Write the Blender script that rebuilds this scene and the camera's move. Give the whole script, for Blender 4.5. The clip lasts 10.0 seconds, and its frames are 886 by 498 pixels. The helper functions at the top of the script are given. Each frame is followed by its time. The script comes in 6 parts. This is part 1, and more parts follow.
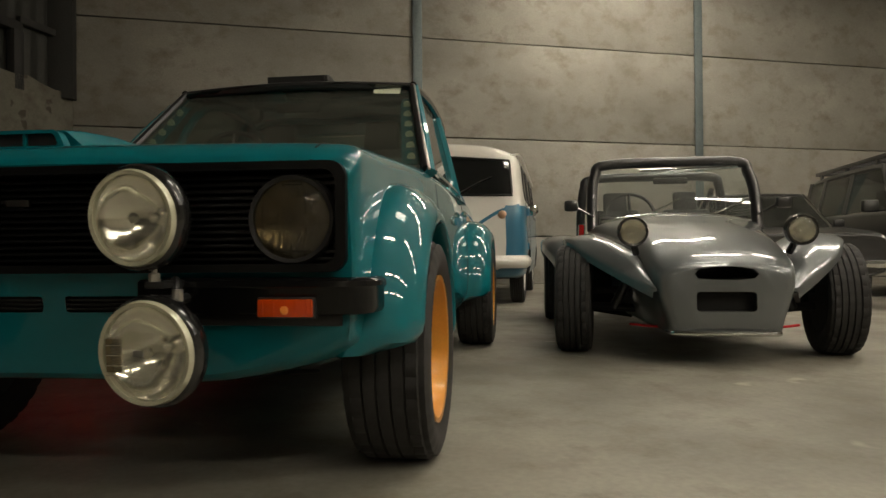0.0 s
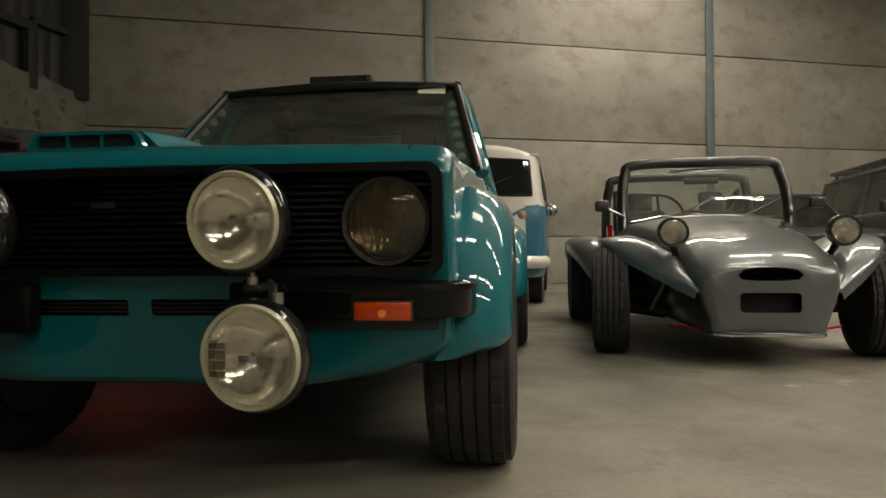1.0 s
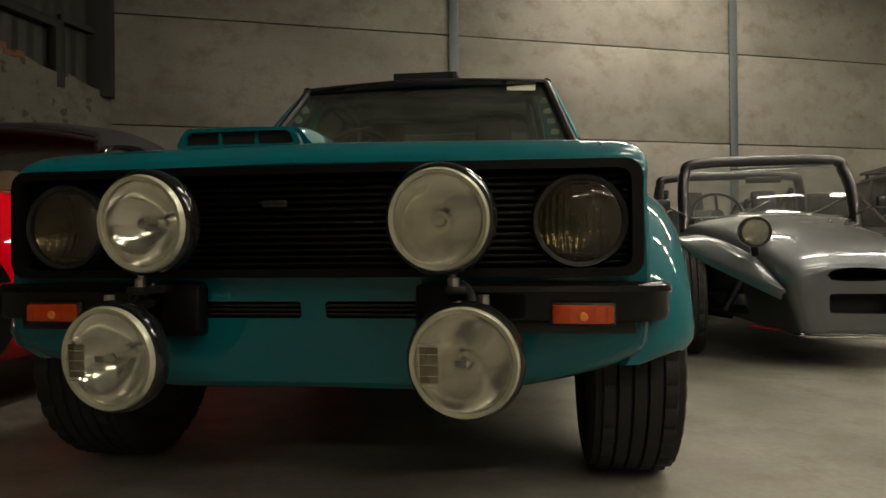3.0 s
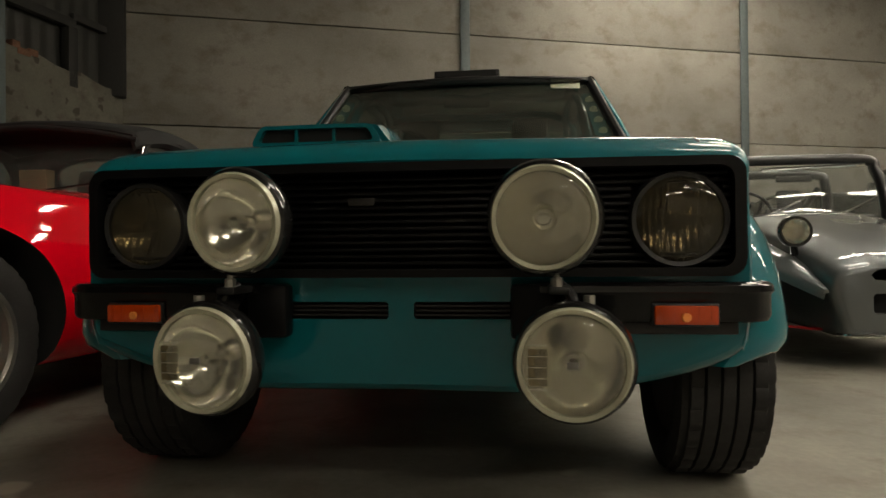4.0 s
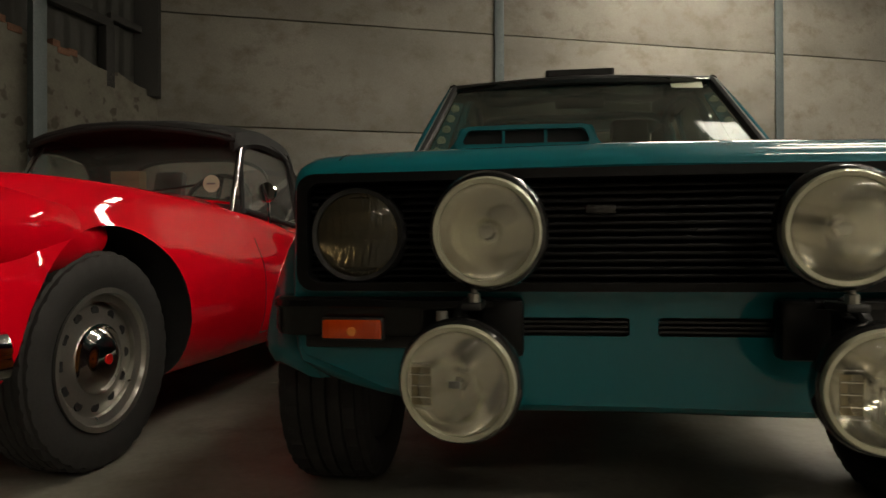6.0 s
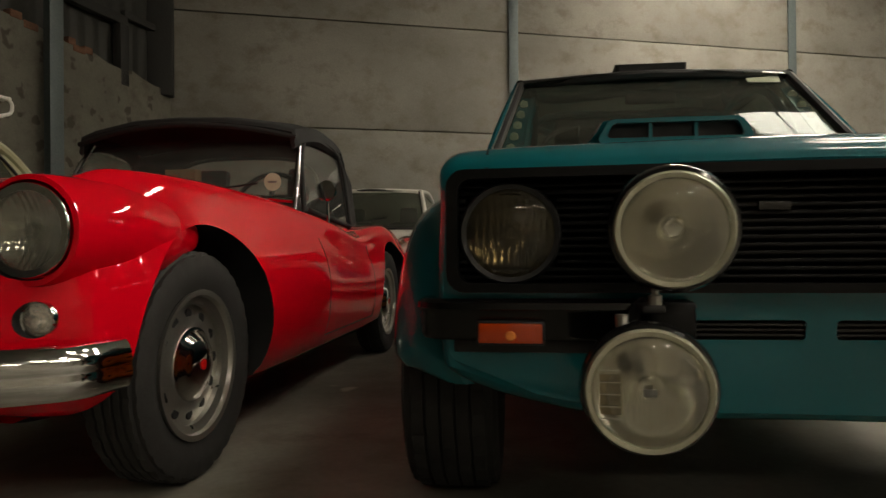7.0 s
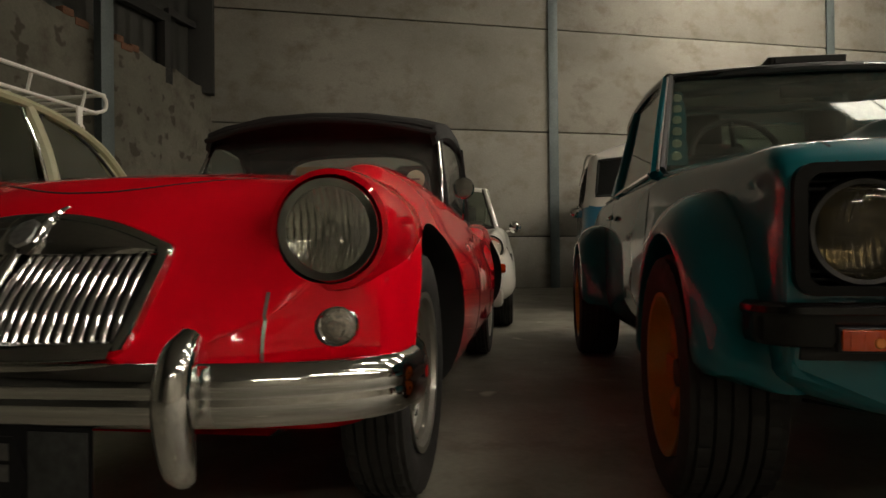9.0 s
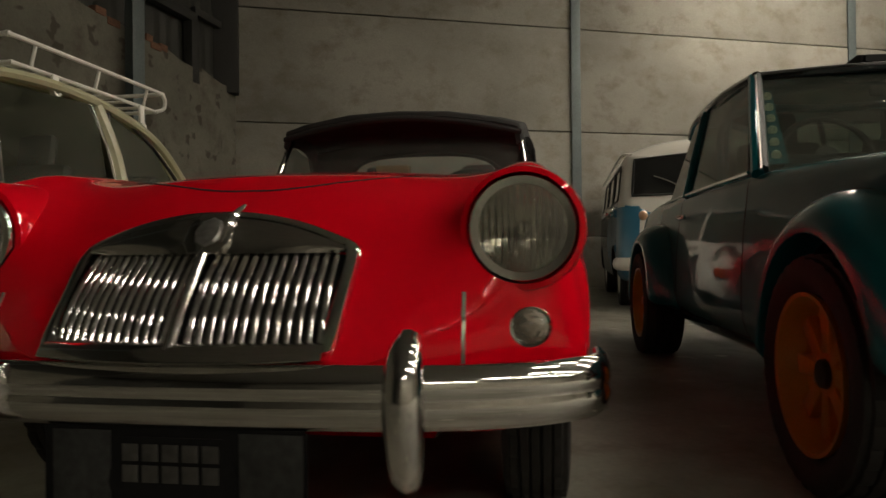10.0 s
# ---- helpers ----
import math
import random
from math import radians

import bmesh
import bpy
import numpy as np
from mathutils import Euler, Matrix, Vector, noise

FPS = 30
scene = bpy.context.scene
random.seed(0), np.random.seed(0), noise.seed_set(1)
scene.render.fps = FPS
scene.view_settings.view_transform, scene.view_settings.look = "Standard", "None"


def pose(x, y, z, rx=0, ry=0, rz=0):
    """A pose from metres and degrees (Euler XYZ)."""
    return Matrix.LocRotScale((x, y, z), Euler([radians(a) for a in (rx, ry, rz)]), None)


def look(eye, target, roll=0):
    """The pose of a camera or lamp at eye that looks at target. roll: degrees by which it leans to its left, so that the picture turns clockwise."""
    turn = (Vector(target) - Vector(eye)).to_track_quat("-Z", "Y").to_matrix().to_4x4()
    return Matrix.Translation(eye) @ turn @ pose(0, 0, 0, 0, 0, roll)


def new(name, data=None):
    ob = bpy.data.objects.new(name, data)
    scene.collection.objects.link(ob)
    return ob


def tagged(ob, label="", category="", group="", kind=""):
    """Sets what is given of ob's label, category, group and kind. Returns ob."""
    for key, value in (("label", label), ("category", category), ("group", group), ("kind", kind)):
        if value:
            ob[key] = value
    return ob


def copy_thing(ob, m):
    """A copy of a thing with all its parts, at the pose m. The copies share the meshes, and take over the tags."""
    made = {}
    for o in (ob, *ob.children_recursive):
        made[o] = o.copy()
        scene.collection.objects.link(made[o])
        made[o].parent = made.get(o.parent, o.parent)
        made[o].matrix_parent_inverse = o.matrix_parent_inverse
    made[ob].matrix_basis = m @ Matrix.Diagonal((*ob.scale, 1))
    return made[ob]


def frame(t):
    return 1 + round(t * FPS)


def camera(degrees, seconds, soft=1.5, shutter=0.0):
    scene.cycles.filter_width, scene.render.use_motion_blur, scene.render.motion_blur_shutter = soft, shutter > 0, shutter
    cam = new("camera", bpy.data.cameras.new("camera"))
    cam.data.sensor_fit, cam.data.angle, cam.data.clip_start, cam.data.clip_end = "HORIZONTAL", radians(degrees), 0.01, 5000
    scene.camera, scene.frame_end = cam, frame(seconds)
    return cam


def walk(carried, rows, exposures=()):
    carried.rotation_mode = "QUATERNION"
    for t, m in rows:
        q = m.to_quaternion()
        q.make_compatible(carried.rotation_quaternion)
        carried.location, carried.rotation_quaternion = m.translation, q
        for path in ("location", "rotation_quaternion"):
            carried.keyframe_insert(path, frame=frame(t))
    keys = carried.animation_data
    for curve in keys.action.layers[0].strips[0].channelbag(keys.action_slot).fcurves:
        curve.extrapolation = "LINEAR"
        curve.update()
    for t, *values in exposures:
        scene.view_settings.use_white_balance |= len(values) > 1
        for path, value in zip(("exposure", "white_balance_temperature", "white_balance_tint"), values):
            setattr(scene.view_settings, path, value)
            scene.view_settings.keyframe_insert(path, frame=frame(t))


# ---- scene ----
cam = camera(68.0, 10.0, soft=1.45, shutter=0.4)
PATH = [
    (0, (0.118, 0.542, 0.595), (0.566, 2.491, 0.606), -0.5),
    (0.5, (0.018, 0.572, 0.601), (0.466, 2.521, 0.611), -0.5),
    (1, (-0.082, 0.609, 0.603), (0.365, 2.558, 0.613), -0.5),
    (1.5, (-0.184, 0.648, 0.6), (0.264, 2.597, 0.611), -0.4),
    (2, (-0.281, 0.682, 0.602), (0.165, 2.632, 0.612), -0.5),
    (2.5, (-0.378, 0.719, 0.607), (0.067, 2.669, 0.616), -0.5),
    (4, (-0.656, 0.829, 0.609), (-0.212, 2.779, 0.617), -0.5),
    (4.5, (-0.76, 0.874, 0.611), (-0.316, 2.824, 0.62), -0.5),
    (5, (-0.874, 0.928, 0.625), (-0.429, 2.877, 0.633), -0.5),
    (5.5, (-0.995, 0.99, 0.635), (-0.55, 2.94, 0.643), -0.4),
    (5.7, (-1.034, 1.011, 0.633), (-0.607, 2.965, 0.644), -0.3),
    (7, (-1.402, 1.193, 0.636), (-0.961, 3.144, 0.645), -0.5),
    (7.5, (-1.542, 1.249, 0.631), (-1.102, 3.199, 0.64), -0.6),
    (8, (-1.69, 1.308, 0.635), (-1.249, 3.259, 0.644), -0.5),
    (8.5, (-1.84, 1.369, 0.64), (-1.401, 3.32, 0.649), -0.6),
    (9, (-1.999, 1.432, 0.644), (-1.563, 3.384, 0.651), -0.6),
    (9.5, (-2.165, 1.456, 0.648), (-1.729, 3.408, 0.654), -0.5),
    (10, (-2.35, 1.535, 0.646), (-1.917, 3.488, 0.653), -0.6),
]
walk(cam, [(t, look(eye, target, roll)) for t, eye, target, roll in PATH])

# ---------------------------------------------------------------- world and light
world = bpy.data.worlds.new("world")
scene.world = world
world.use_nodes = True
world.node_tree.nodes["Background"].inputs[0].default_value = (0.05, 0.052, 0.055, 1)
world.node_tree.nodes["Background"].inputs[1].default_value = 0.05

CEIL = 7.0


# ---------------------------------------------------------------- materials
def mat(name, col, rough=0.5, metal=0.0, coat=0.0, vary=0.12, scale=4.0, grain=60.0, bump=0.0, col2=None, stain=0.5, spec=0.5, coatrough=0.05):
    """Principled surface with two scales of variation and fine relief."""
    m = bpy.data.materials.new(name)
    m.use_nodes = True
    t = m.node_tree
    b = t.nodes["Principled BSDF"]
    b.inputs["Metallic"].default_value = metal
    b.inputs["Specular IOR Level"].default_value = spec
    b.inputs["Coat Weight"].default_value = coat
    b.inputs["Coat Roughness"].default_value = coatrough
    co = t.nodes.new("ShaderNodeTexCoord")
    n1, n2 = t.nodes.new("ShaderNodeTexNoise"), t.nodes.new("ShaderNodeTexNoise")
    n1.inputs["Scale"].default_value, n1.inputs["Detail"].default_value = scale, 5
    n2.inputs["Scale"].default_value, n2.inputs["Detail"].default_value = grain, 4
    for n in (n1, n2):
        t.links.new(co.outputs["Object"], n.inputs["Vector"])
    mix = t.nodes.new("ShaderNodeMix")
    mix.data_type = "FLOAT"
    mix.inputs[0].default_value = 1 - stain
    t.links.new(n1.outputs["Fac"], mix.inputs[2])
    t.links.new(n2.outputs["Fac"], mix.inputs[3])
    ramp = t.nodes.new("ShaderNodeValToRGB")
    a = col2 or tuple(c * (1 - vary) for c in col)
    z = col if col2 else tuple(min(1, c * (1 + vary)) for c in col)
    ramp.color_ramp.elements[0].position, ramp.color_ramp.elements[1].position = 0.33, 0.67
    ramp.color_ramp.elements[0].color, ramp.color_ramp.elements[1].color = (*a, 1), (*z, 1)
    t.links.new(mix.outputs[0], ramp.inputs[0])
    t.links.new(ramp.outputs[0], b.inputs["Base Color"])
    mr = t.nodes.new("ShaderNodeMapRange")
    mr.inputs["To Min"].default_value, mr.inputs["To Max"].default_value = rough * 0.8, min(1, rough * 1.25)
    t.links.new(n1.outputs["Fac"], mr.inputs["Value"])
    t.links.new(mr.outputs[0], b.inputs["Roughness"])
    if bump:
        bp = t.nodes.new("ShaderNodeBump")
        bp.inputs["Strength"].default_value, bp.inputs["Distance"].default_value = bump, 0.004
        t.links.new(mix.outputs[0], bp.inputs["Height"])
        t.links.new(bp.outputs[0], b.inputs["Normal"])
    return m


def glass(name, tint=(0.9, 0.93, 0.92), rough=0.02, haze=0.06, hazecol=(0.6, 0.6, 0.55)):
    """Thin glass: see-through, with mirror gloss at grazing angles and a pale haze, for a little dust or added
    brightness.
    """
    m = bpy.data.materials.new(name)
    m.use_nodes = True
    t = m.node_tree
    t.nodes.remove(t.nodes["Principled BSDF"])
    tr, gl, df = t.nodes.new("ShaderNodeBsdfTransparent"), t.nodes.new("ShaderNodeBsdfGlossy"), t.nodes.new("ShaderNodeBsdfDiffuse")
    tr.inputs[0].default_value = (*tint, 1)
    gl.inputs["Roughness"].default_value = rough
    df.inputs[0].default_value = (*hazecol, 1)
    # gloss rises from 4 % square on to full at a grazing view, the same on both faces
    lw = t.nodes.new("ShaderNodeLayerWeight")
    lw.inputs[0].default_value = 0.5
    pw, fr = t.nodes.new("ShaderNodeMath"), t.nodes.new("ShaderNodeMath")
    pw.operation, fr.operation = "POWER", "MULTIPLY_ADD"
    pw.inputs[1].default_value = 5.0
    fr.inputs[1].default_value, fr.inputs[2].default_value = 0.96, 0.04
    t.links.new(lw.outputs["Facing"], pw.inputs[0])
    t.links.new(pw.outputs[0], fr.inputs[0])
    ns = t.nodes.new("ShaderNodeTexNoise")
    ns.inputs["Scale"].default_value, ns.inputs["Detail"].default_value = 7, 6
    mr = t.nodes.new("ShaderNodeMapRange")
    mr.inputs["From Min"].default_value, mr.inputs["From Max"].default_value = 0.3, 0.75
    mr.inputs["To Min"].default_value, mr.inputs["To Max"].default_value = haze * 0.4, haze * 1.6
    t.links.new(ns.outputs["Fac"], mr.inputs["Value"])
    m1, m2 = t.nodes.new("ShaderNodeMixShader"), t.nodes.new("ShaderNodeMixShader")
    t.links.new(mr.outputs[0], m1.inputs[0])
    t.links.new(tr.outputs[0], m1.inputs[1])
    t.links.new(df.outputs[0], m1.inputs[2])
    t.links.new(fr.outputs[0], m2.inputs[0])
    t.links.new(m1.outputs[0], m2.inputs[1])
    t.links.new(gl.outputs[0], m2.inputs[2])
    t.links.new(m2.outputs[0], t.nodes["Material Output"].inputs[0])
    return m


def emit(name, col, strength):
    m = bpy.data.materials.new(name)
    m.use_nodes = True
    b = m.node_tree.nodes["Principled BSDF"]
    b.inputs["Base Color"].default_value = (0.8, 0.8, 0.8, 1)
    b.inputs["Emission Color"].default_value = (*col, 1)
    b.inputs["Emission Strength"].default_value = strength
    return m


def concrete(name, c1, c2, blotch, scale, rough, grain=45.0, stretch=(1, 1, 1), bump=0.25, spots=None):
    """Concrete or plaster: large blotches, mid stains, fine grain, and relief."""
    m = bpy.data.materials.new(name)
    m.use_nodes = True
    t = m.node_tree
    b = t.nodes["Principled BSDF"]
    co, mp = t.nodes.new("ShaderNodeTexCoord"), t.nodes.new("ShaderNodeMapping")
    mp.inputs["Scale"].default_value = stretch
    t.links.new(co.outputs["Object"], mp.inputs[0])
    oi = t.nodes.new("ShaderNodeObjectInfo")
    off = t.nodes.new("ShaderNodeMath")
    off.operation = "MULTIPLY"
    off.inputs[1].default_value = 40
    t.links.new(oi.outputs["Random"], off.inputs[0])
    ns = []
    for s, d, r in ((scale, 6, 0.62), (scale * 4.5, 8, 0.65), (grain, 3, 0.5)):
        n = t.nodes.new("ShaderNodeTexNoise")
        n.noise_dimensions = "4D"
        n.inputs["Scale"].default_value, n.inputs["Detail"].default_value, n.inputs["Roughness"].default_value = s, d, r
        t.links.new(mp.outputs[0], n.inputs["Vector"])
        t.links.new(off.outputs[0], n.inputs["W"])
        ns.append(n)
    r1 = t.nodes.new("ShaderNodeValToRGB")
    r1.color_ramp.elements[0].position, r1.color_ramp.elements[1].position = 0.36, 0.64
    r1.color_ramp.elements[0].color, r1.color_ramp.elements[1].color = (*c1, 1), (*c2, 1)
    t.links.new(ns[0].outputs["Fac"], r1.inputs[0])
    r2 = t.nodes.new("ShaderNodeValToRGB")
    r2.color_ramp.elements[0].position, r2.color_ramp.elements[1].position = 0.5, 0.72
    r2.color_ramp.elements[0].color, r2.color_ramp.elements[1].color = (0, 0, 0, 1), (1, 1, 1, 1)
    t.links.new(ns[1].outputs["Fac"], r2.inputs[0])
    mx = t.nodes.new("ShaderNodeMix")
    mx.data_type = "RGBA"
    t.links.new(r2.outputs[0], mx.inputs[0])
    t.links.new(r1.outputs[0], mx.inputs[6])
    mx.inputs[7].default_value = (*blotch, 1)
    mg = t.nodes.new("ShaderNodeMix")
    mg.data_type, mg.blend_type = "RGBA", "MULTIPLY"
    mg.inputs[0].default_value = 0.35
    t.links.new(mx.outputs[2], mg.inputs[6])
    t.links.new(ns[2].outputs["Fac"], mg.inputs[7])
    last = mg
    if spots:
        v = t.nodes.new("ShaderNodeTexNoise")
        v.inputs["Scale"].default_value, v.inputs["Detail"].default_value = spots[0], 2
        t.links.new(mp.outputs[0], v.inputs["Vector"])
        r3 = t.nodes.new("ShaderNodeValToRGB")
        r3.color_ramp.elements[0].position, r3.color_ramp.elements[1].position = spots[1], spots[1] + 0.05
        r3.color_ramp.elements[0].color, r3.color_ramp.elements[1].color = (0, 0, 0, 1), (0.8, 0.8, 0.8, 1)
        t.links.new(v.outputs["Fac"], r3.inputs[0])
        ms = t.nodes.new("ShaderNodeMix")
        ms.data_type = "RGBA"
        t.links.new(r3.outputs[0], ms.inputs[0])
        t.links.new(mg.outputs[2], ms.inputs[6])
        ms.inputs[7].default_value = (*spots[2], 1)
        last = ms
    t.links.new(last.outputs[2], b.inputs["Base Color"])
    mr = t.nodes.new("ShaderNodeMapRange")
    mr.inputs["To Min"].default_value, mr.inputs["To Max"].default_value = rough * 0.75, min(1, rough * 1.3)
    t.links.new(ns[1].outputs["Fac"], mr.inputs["Value"])
    t.links.new(mr.outputs[0], b.inputs["Roughness"])
    bp = t.nodes.new("ShaderNodeBump")
    bp.inputs["Strength"].default_value, bp.inputs["Distance"].default_value = bump, 0.006
    t.links.new(ns[1].outputs["Fac"], bp.inputs["Height"])
    t.links.new(bp.outputs[0], b.inputs["Normal"])
    return m


TEAL = mat("teal_paint", (0.001, 0.125, 0.150), 0.4, spec=0.15, coatrough=0.03, coat=1.0, vary=0.05, scale=2, grain=300)
RED = mat("red_paint", (0.73, 0.001, 0.013), 0.45, spec=0.0, coatrough=0.03, coat=0.9, vary=0.05, scale=2, grain=300)
SILVER = mat("silver_paint", (0.13, 0.142, 0.146), 0.33, metal=0.5, coat=1.0, coatrough=0.03, vary=0.06, scale=3, grain=400)
WHITEP = mat("white_paint", (0.72, 0.70, 0.64), 0.35, coat=0.7, vary=0.04, scale=2, grain=200)
BLUEP = mat("blue_paint", (0.035, 0.16, 0.26), 0.35, coat=0.8, vary=0.06, scale=2, grain=200)
CREAMP = mat("cream_green_paint", (0.42, 0.42, 0.27), 0.35, coat=0.7, vary=0.06, scale=2, grain=200)
GREYP = mat("dark_grey_paint", (0.017, 0.018, 0.017), 0.4, coat=0.4, vary=0.1, scale=2, grain=200)
BLACKP = mat("black_paint", (0.012, 0.012, 0.013), 0.35, coat=0.6, vary=0.15, scale=3, grain=200)
CHROME = mat("chrome", (0.72, 0.72, 0.70), 0.09, metal=1, vary=0.05, scale=6, grain=120)
STEEL = mat("silver_wheel_paint", (0.47, 0.46, 0.42), 0.29, metal=0.88, vary=0.1, scale=12, grain=150, bump=0.05)
GOLD = mat("gold_wheel_paint", (0.56, 0.24, 0.02), 0.38, metal=0.25, coat=0.3, vary=0.1, scale=10, grain=150)
RUBBER = mat("tyre_rubber", (0.019, 0.018, 0.017), 0.75, vary=0.3, scale=9, grain=120, bump=0.15)
PLASTIC = mat("black_plastic", (0.014, 0.014, 0.014), 0.42, vary=0.2, scale=8, grain=250, bump=0.05)
GLOSSBLACK = mat("gloss_black", (0.01, 0.01, 0.01), 0.14, coat=0.6, vary=0.2, scale=8, grain=150)
# near-black: the shade inside arches, slots and recesses is put into the colour
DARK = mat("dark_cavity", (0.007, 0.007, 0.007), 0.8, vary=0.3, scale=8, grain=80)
CANVAS = mat("black_canvas", (0.014, 0.014, 0.014), 0.85, vary=0.3, scale=5, grain=400, bump=0.4)
LEATHER = mat("black_vinyl", (0.02, 0.02, 0.02), 0.5, vary=0.2, scale=8, grain=200, bump=0.2)
AMBER = mat("amber_lens", (0.55, 0.055, 0.002), 0.10, coat=1.0, vary=0.08, scale=8, grain=40)
REDLENS = mat("red_lens", (0.6, 0.01, 0.01), 0.15, coat=1.0, vary=0.2, scale=30, grain=120)
REDROD = mat("red_bar_paint", (0.5, 0.01, 0.015), 0.4, vary=0.1)
REFLECT = mat("lamp_reflector", (0.88, 0.86, 0.80), 0.13, metal=1, vary=0.06, scale=18, grain=70, bump=0.09)
RINGC = mat("lamp_ring", (0.55, 0.54, 0.40), 0.25, metal=0.3, coat=0.5, vary=0.1, scale=20)


def fluted(m, scale=70.0, strength=0.5):
    """Adds upright flutes, as pressed into lamp glass, to a material's relief."""
    t = m.node_tree
    co, wv, bp = t.nodes.new("ShaderNodeTexCoord"), t.nodes.new("ShaderNodeTexWave"), t.nodes.new("ShaderNodeBump")
    wv.inputs["Scale"].default_value, wv.inputs["Distortion"].default_value, wv.inputs["Detail"].default_value = scale, 1.5, 1
    bp.inputs["Strength"].default_value, bp.inputs["Distance"].default_value = strength, 0.003
    t.links.new(co.outputs["Object"], wv.inputs["Vector"])
    t.links.new(wv.outputs["Fac"], bp.inputs["Height"])
    t.links.new(bp.outputs[0], t.nodes["Principled BSDF"].inputs["Normal"])
    return m


FLUTED = fluted(mat("fluted_reflector", (0.42, 0.42, 0.39), 0.10, metal=1, vary=0.15, scale=18, grain=70), 26.0, 0.55)
SMOKED = mat("smoked_reflector", (0.34, 0.29, 0.19), 0.14, metal=1, vary=0.3, scale=22, grain=70, bump=0.5)
fluted(SMOKED, 22.0, 0.5)
GLASS = glass("clear_glass", haze=0.05)
SCREEN = glass("windscreen_glass", tint=(0.55, 0.60, 0.56), haze=0.045, hazecol=(0.5, 0.5, 0.42))
TINTED = glass("tinted_window_glass", tint=(0.3, 0.34, 0.32), haze=0.04, hazecol=(0.4, 0.4, 0.36))
# LENS: pale haze brightens the lamps in place of stronger reflections
LENS = glass("lamp_lens_glass", tint=(0.93, 0.93, 0.88), rough=0.04, haze=0.12, hazecol=(0.76, 0.75, 0.66))
FROST = glass("frosted_lens_glass", rough=0.1, haze=0.5, hazecol=(0.55, 0.5, 0.42))
HAZYLENS = glass("smoked_lens_glass", tint=(0.36, 0.33, 0.26), rough=0.04, haze=0.10, hazecol=(0.32, 0.29, 0.2))
DARKGLASS = mat("dark_window_glass", (0.012, 0.013, 0.013), 0.06, vary=0.2, coat=0.5)
PAPER = mat("paper_sticker", (0.62, 0.66, 0.5), 0.7, vary=0.05)
WHITEM = mat("white_enamel", (0.75, 0.75, 0.7), 0.35, vary=0.06)
GRILLEBLK = mat("grille_black", (0.004, 0.004, 0.004), 0.4, vary=0.3, spec=0.2)
BUMPERB = mat("bumper_black", (0.004, 0.004, 0.004), 0.2, coat=0.3, spec=0.25, vary=0.2, scale=8, grain=150)
DULL = mat("dull_badge", (0.035, 0.033, 0.03), 0.4, metal=0.5, vary=0.3, scale=80)
KRAFT = mat("tan_cardboard", (0.27, 0.18, 0.09), 0.8, vary=0.15, scale=12, grain=120, bump=0.05)
# brighter orange for the reflected glint painted on the amber lenses
GLINTM = mat("orange_glint", (0.95, 0.28, 0.05), 0.15, coat=1.0, vary=0.1, scale=40)
PEACH = mat("peach_lens", (0.55, 0.33, 0.2), 0.3, coat=0.4, vary=0.1)
BADGE = mat("badge_metal", (0.3, 0.3, 0.29), 0.3, metal=0.8, vary=0.2, scale=60)
PLATE = mat("plate_black", (0.008, 0.008, 0.009), 0.6, vary=0.3, spec=0.2)
PATCHM = mat("plate_patch", (0.034, 0.036, 0.035), 0.5, vary=0.4, scale=40, spec=0.3)
LETTER = mat("plate_letters", (0.075, 0.075, 0.07), 0.45, metal=0.3, vary=0.2, scale=60)
POSTM = mat("grey_painted_steel", (0.13, 0.16, 0.165), 0.5, metal=0.2, vary=0.2, scale=3, grain=40, bump=0.1)
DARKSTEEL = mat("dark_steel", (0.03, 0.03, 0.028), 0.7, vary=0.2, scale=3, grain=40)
CLAD = mat("grey_cladding", (0.042, 0.043, 0.038), 0.5, metal=0.3, vary=0.2, scale=2, grain=40)
WALLM = concrete("wall_concrete", (0.29, 0.275, 0.24), (0.43, 0.41, 0.36), (0.24, 0.215, 0.17), 0.5, 0.85, stretch=(1, 1, 1.3), bump=0.12)
PLASTER = concrete("rough_plaster", (0.14, 0.135, 0.108), (0.22, 0.21, 0.17), (0.12, 0.105, 0.08), 0.8, 0.9, bump=0.5, spots=(4.2, 0.60, (0.05, 0.043, 0.03)))
FLOORM = concrete("floor_concrete", (0.145, 0.136, 0.11), (0.345, 0.33, 0.275), (0.185, 0.165, 0.125), 0.9, 0.50, bump=0.08, spots=(3.1, 0.68, (0.46, 0.43, 0.35)))
BRICKM = mat("old_red_brick", (0.17, 0.085, 0.05), 0.9, vary=0.35, scale=9, grain=60, bump=0.4)
CEILM = mat("ceiling_sheet", (0.22, 0.22, 0.21), 0.7, vary=0.15, scale=1)
JOINT = mat("joint_shadow_gap", (0.05, 0.045, 0.04), 0.9, vary=0.2)
TUBE = emit("tube_light", (1.0, 0.89, 0.72), 53.0)
SKY = emit("skylight_sheet", (1.0, 0.93, 0.78), 12.0)


# ---------------------------------------------------------------- builders
def obj_from(name, bm, material, smooth=True):
    me = bpy.data.meshes.new(name)
    bm.normal_update()
    bm.to_mesh(me)
    bm.free()
    for m in material if isinstance(material, (list, tuple)) else [material]:
        me.materials.append(m)
    if smooth:
        me.shade_smooth()
        me.set_sharp_from_angle(angle=radians(38))
    return new(name, me)


def part(name, bm, material, parent, label="", at=None):
    ob = obj_from(name, bm, material)
    ob.parent = parent
    if at is not None:
        ob.matrix_basis = at
    return tagged(ob, label=label)


def thing(name, label, category, m, group=""):
    ob = new(name)
    ob.empty_display_size = 0.2
    ob.matrix_basis = m
    return tagged(ob, label, category, group)


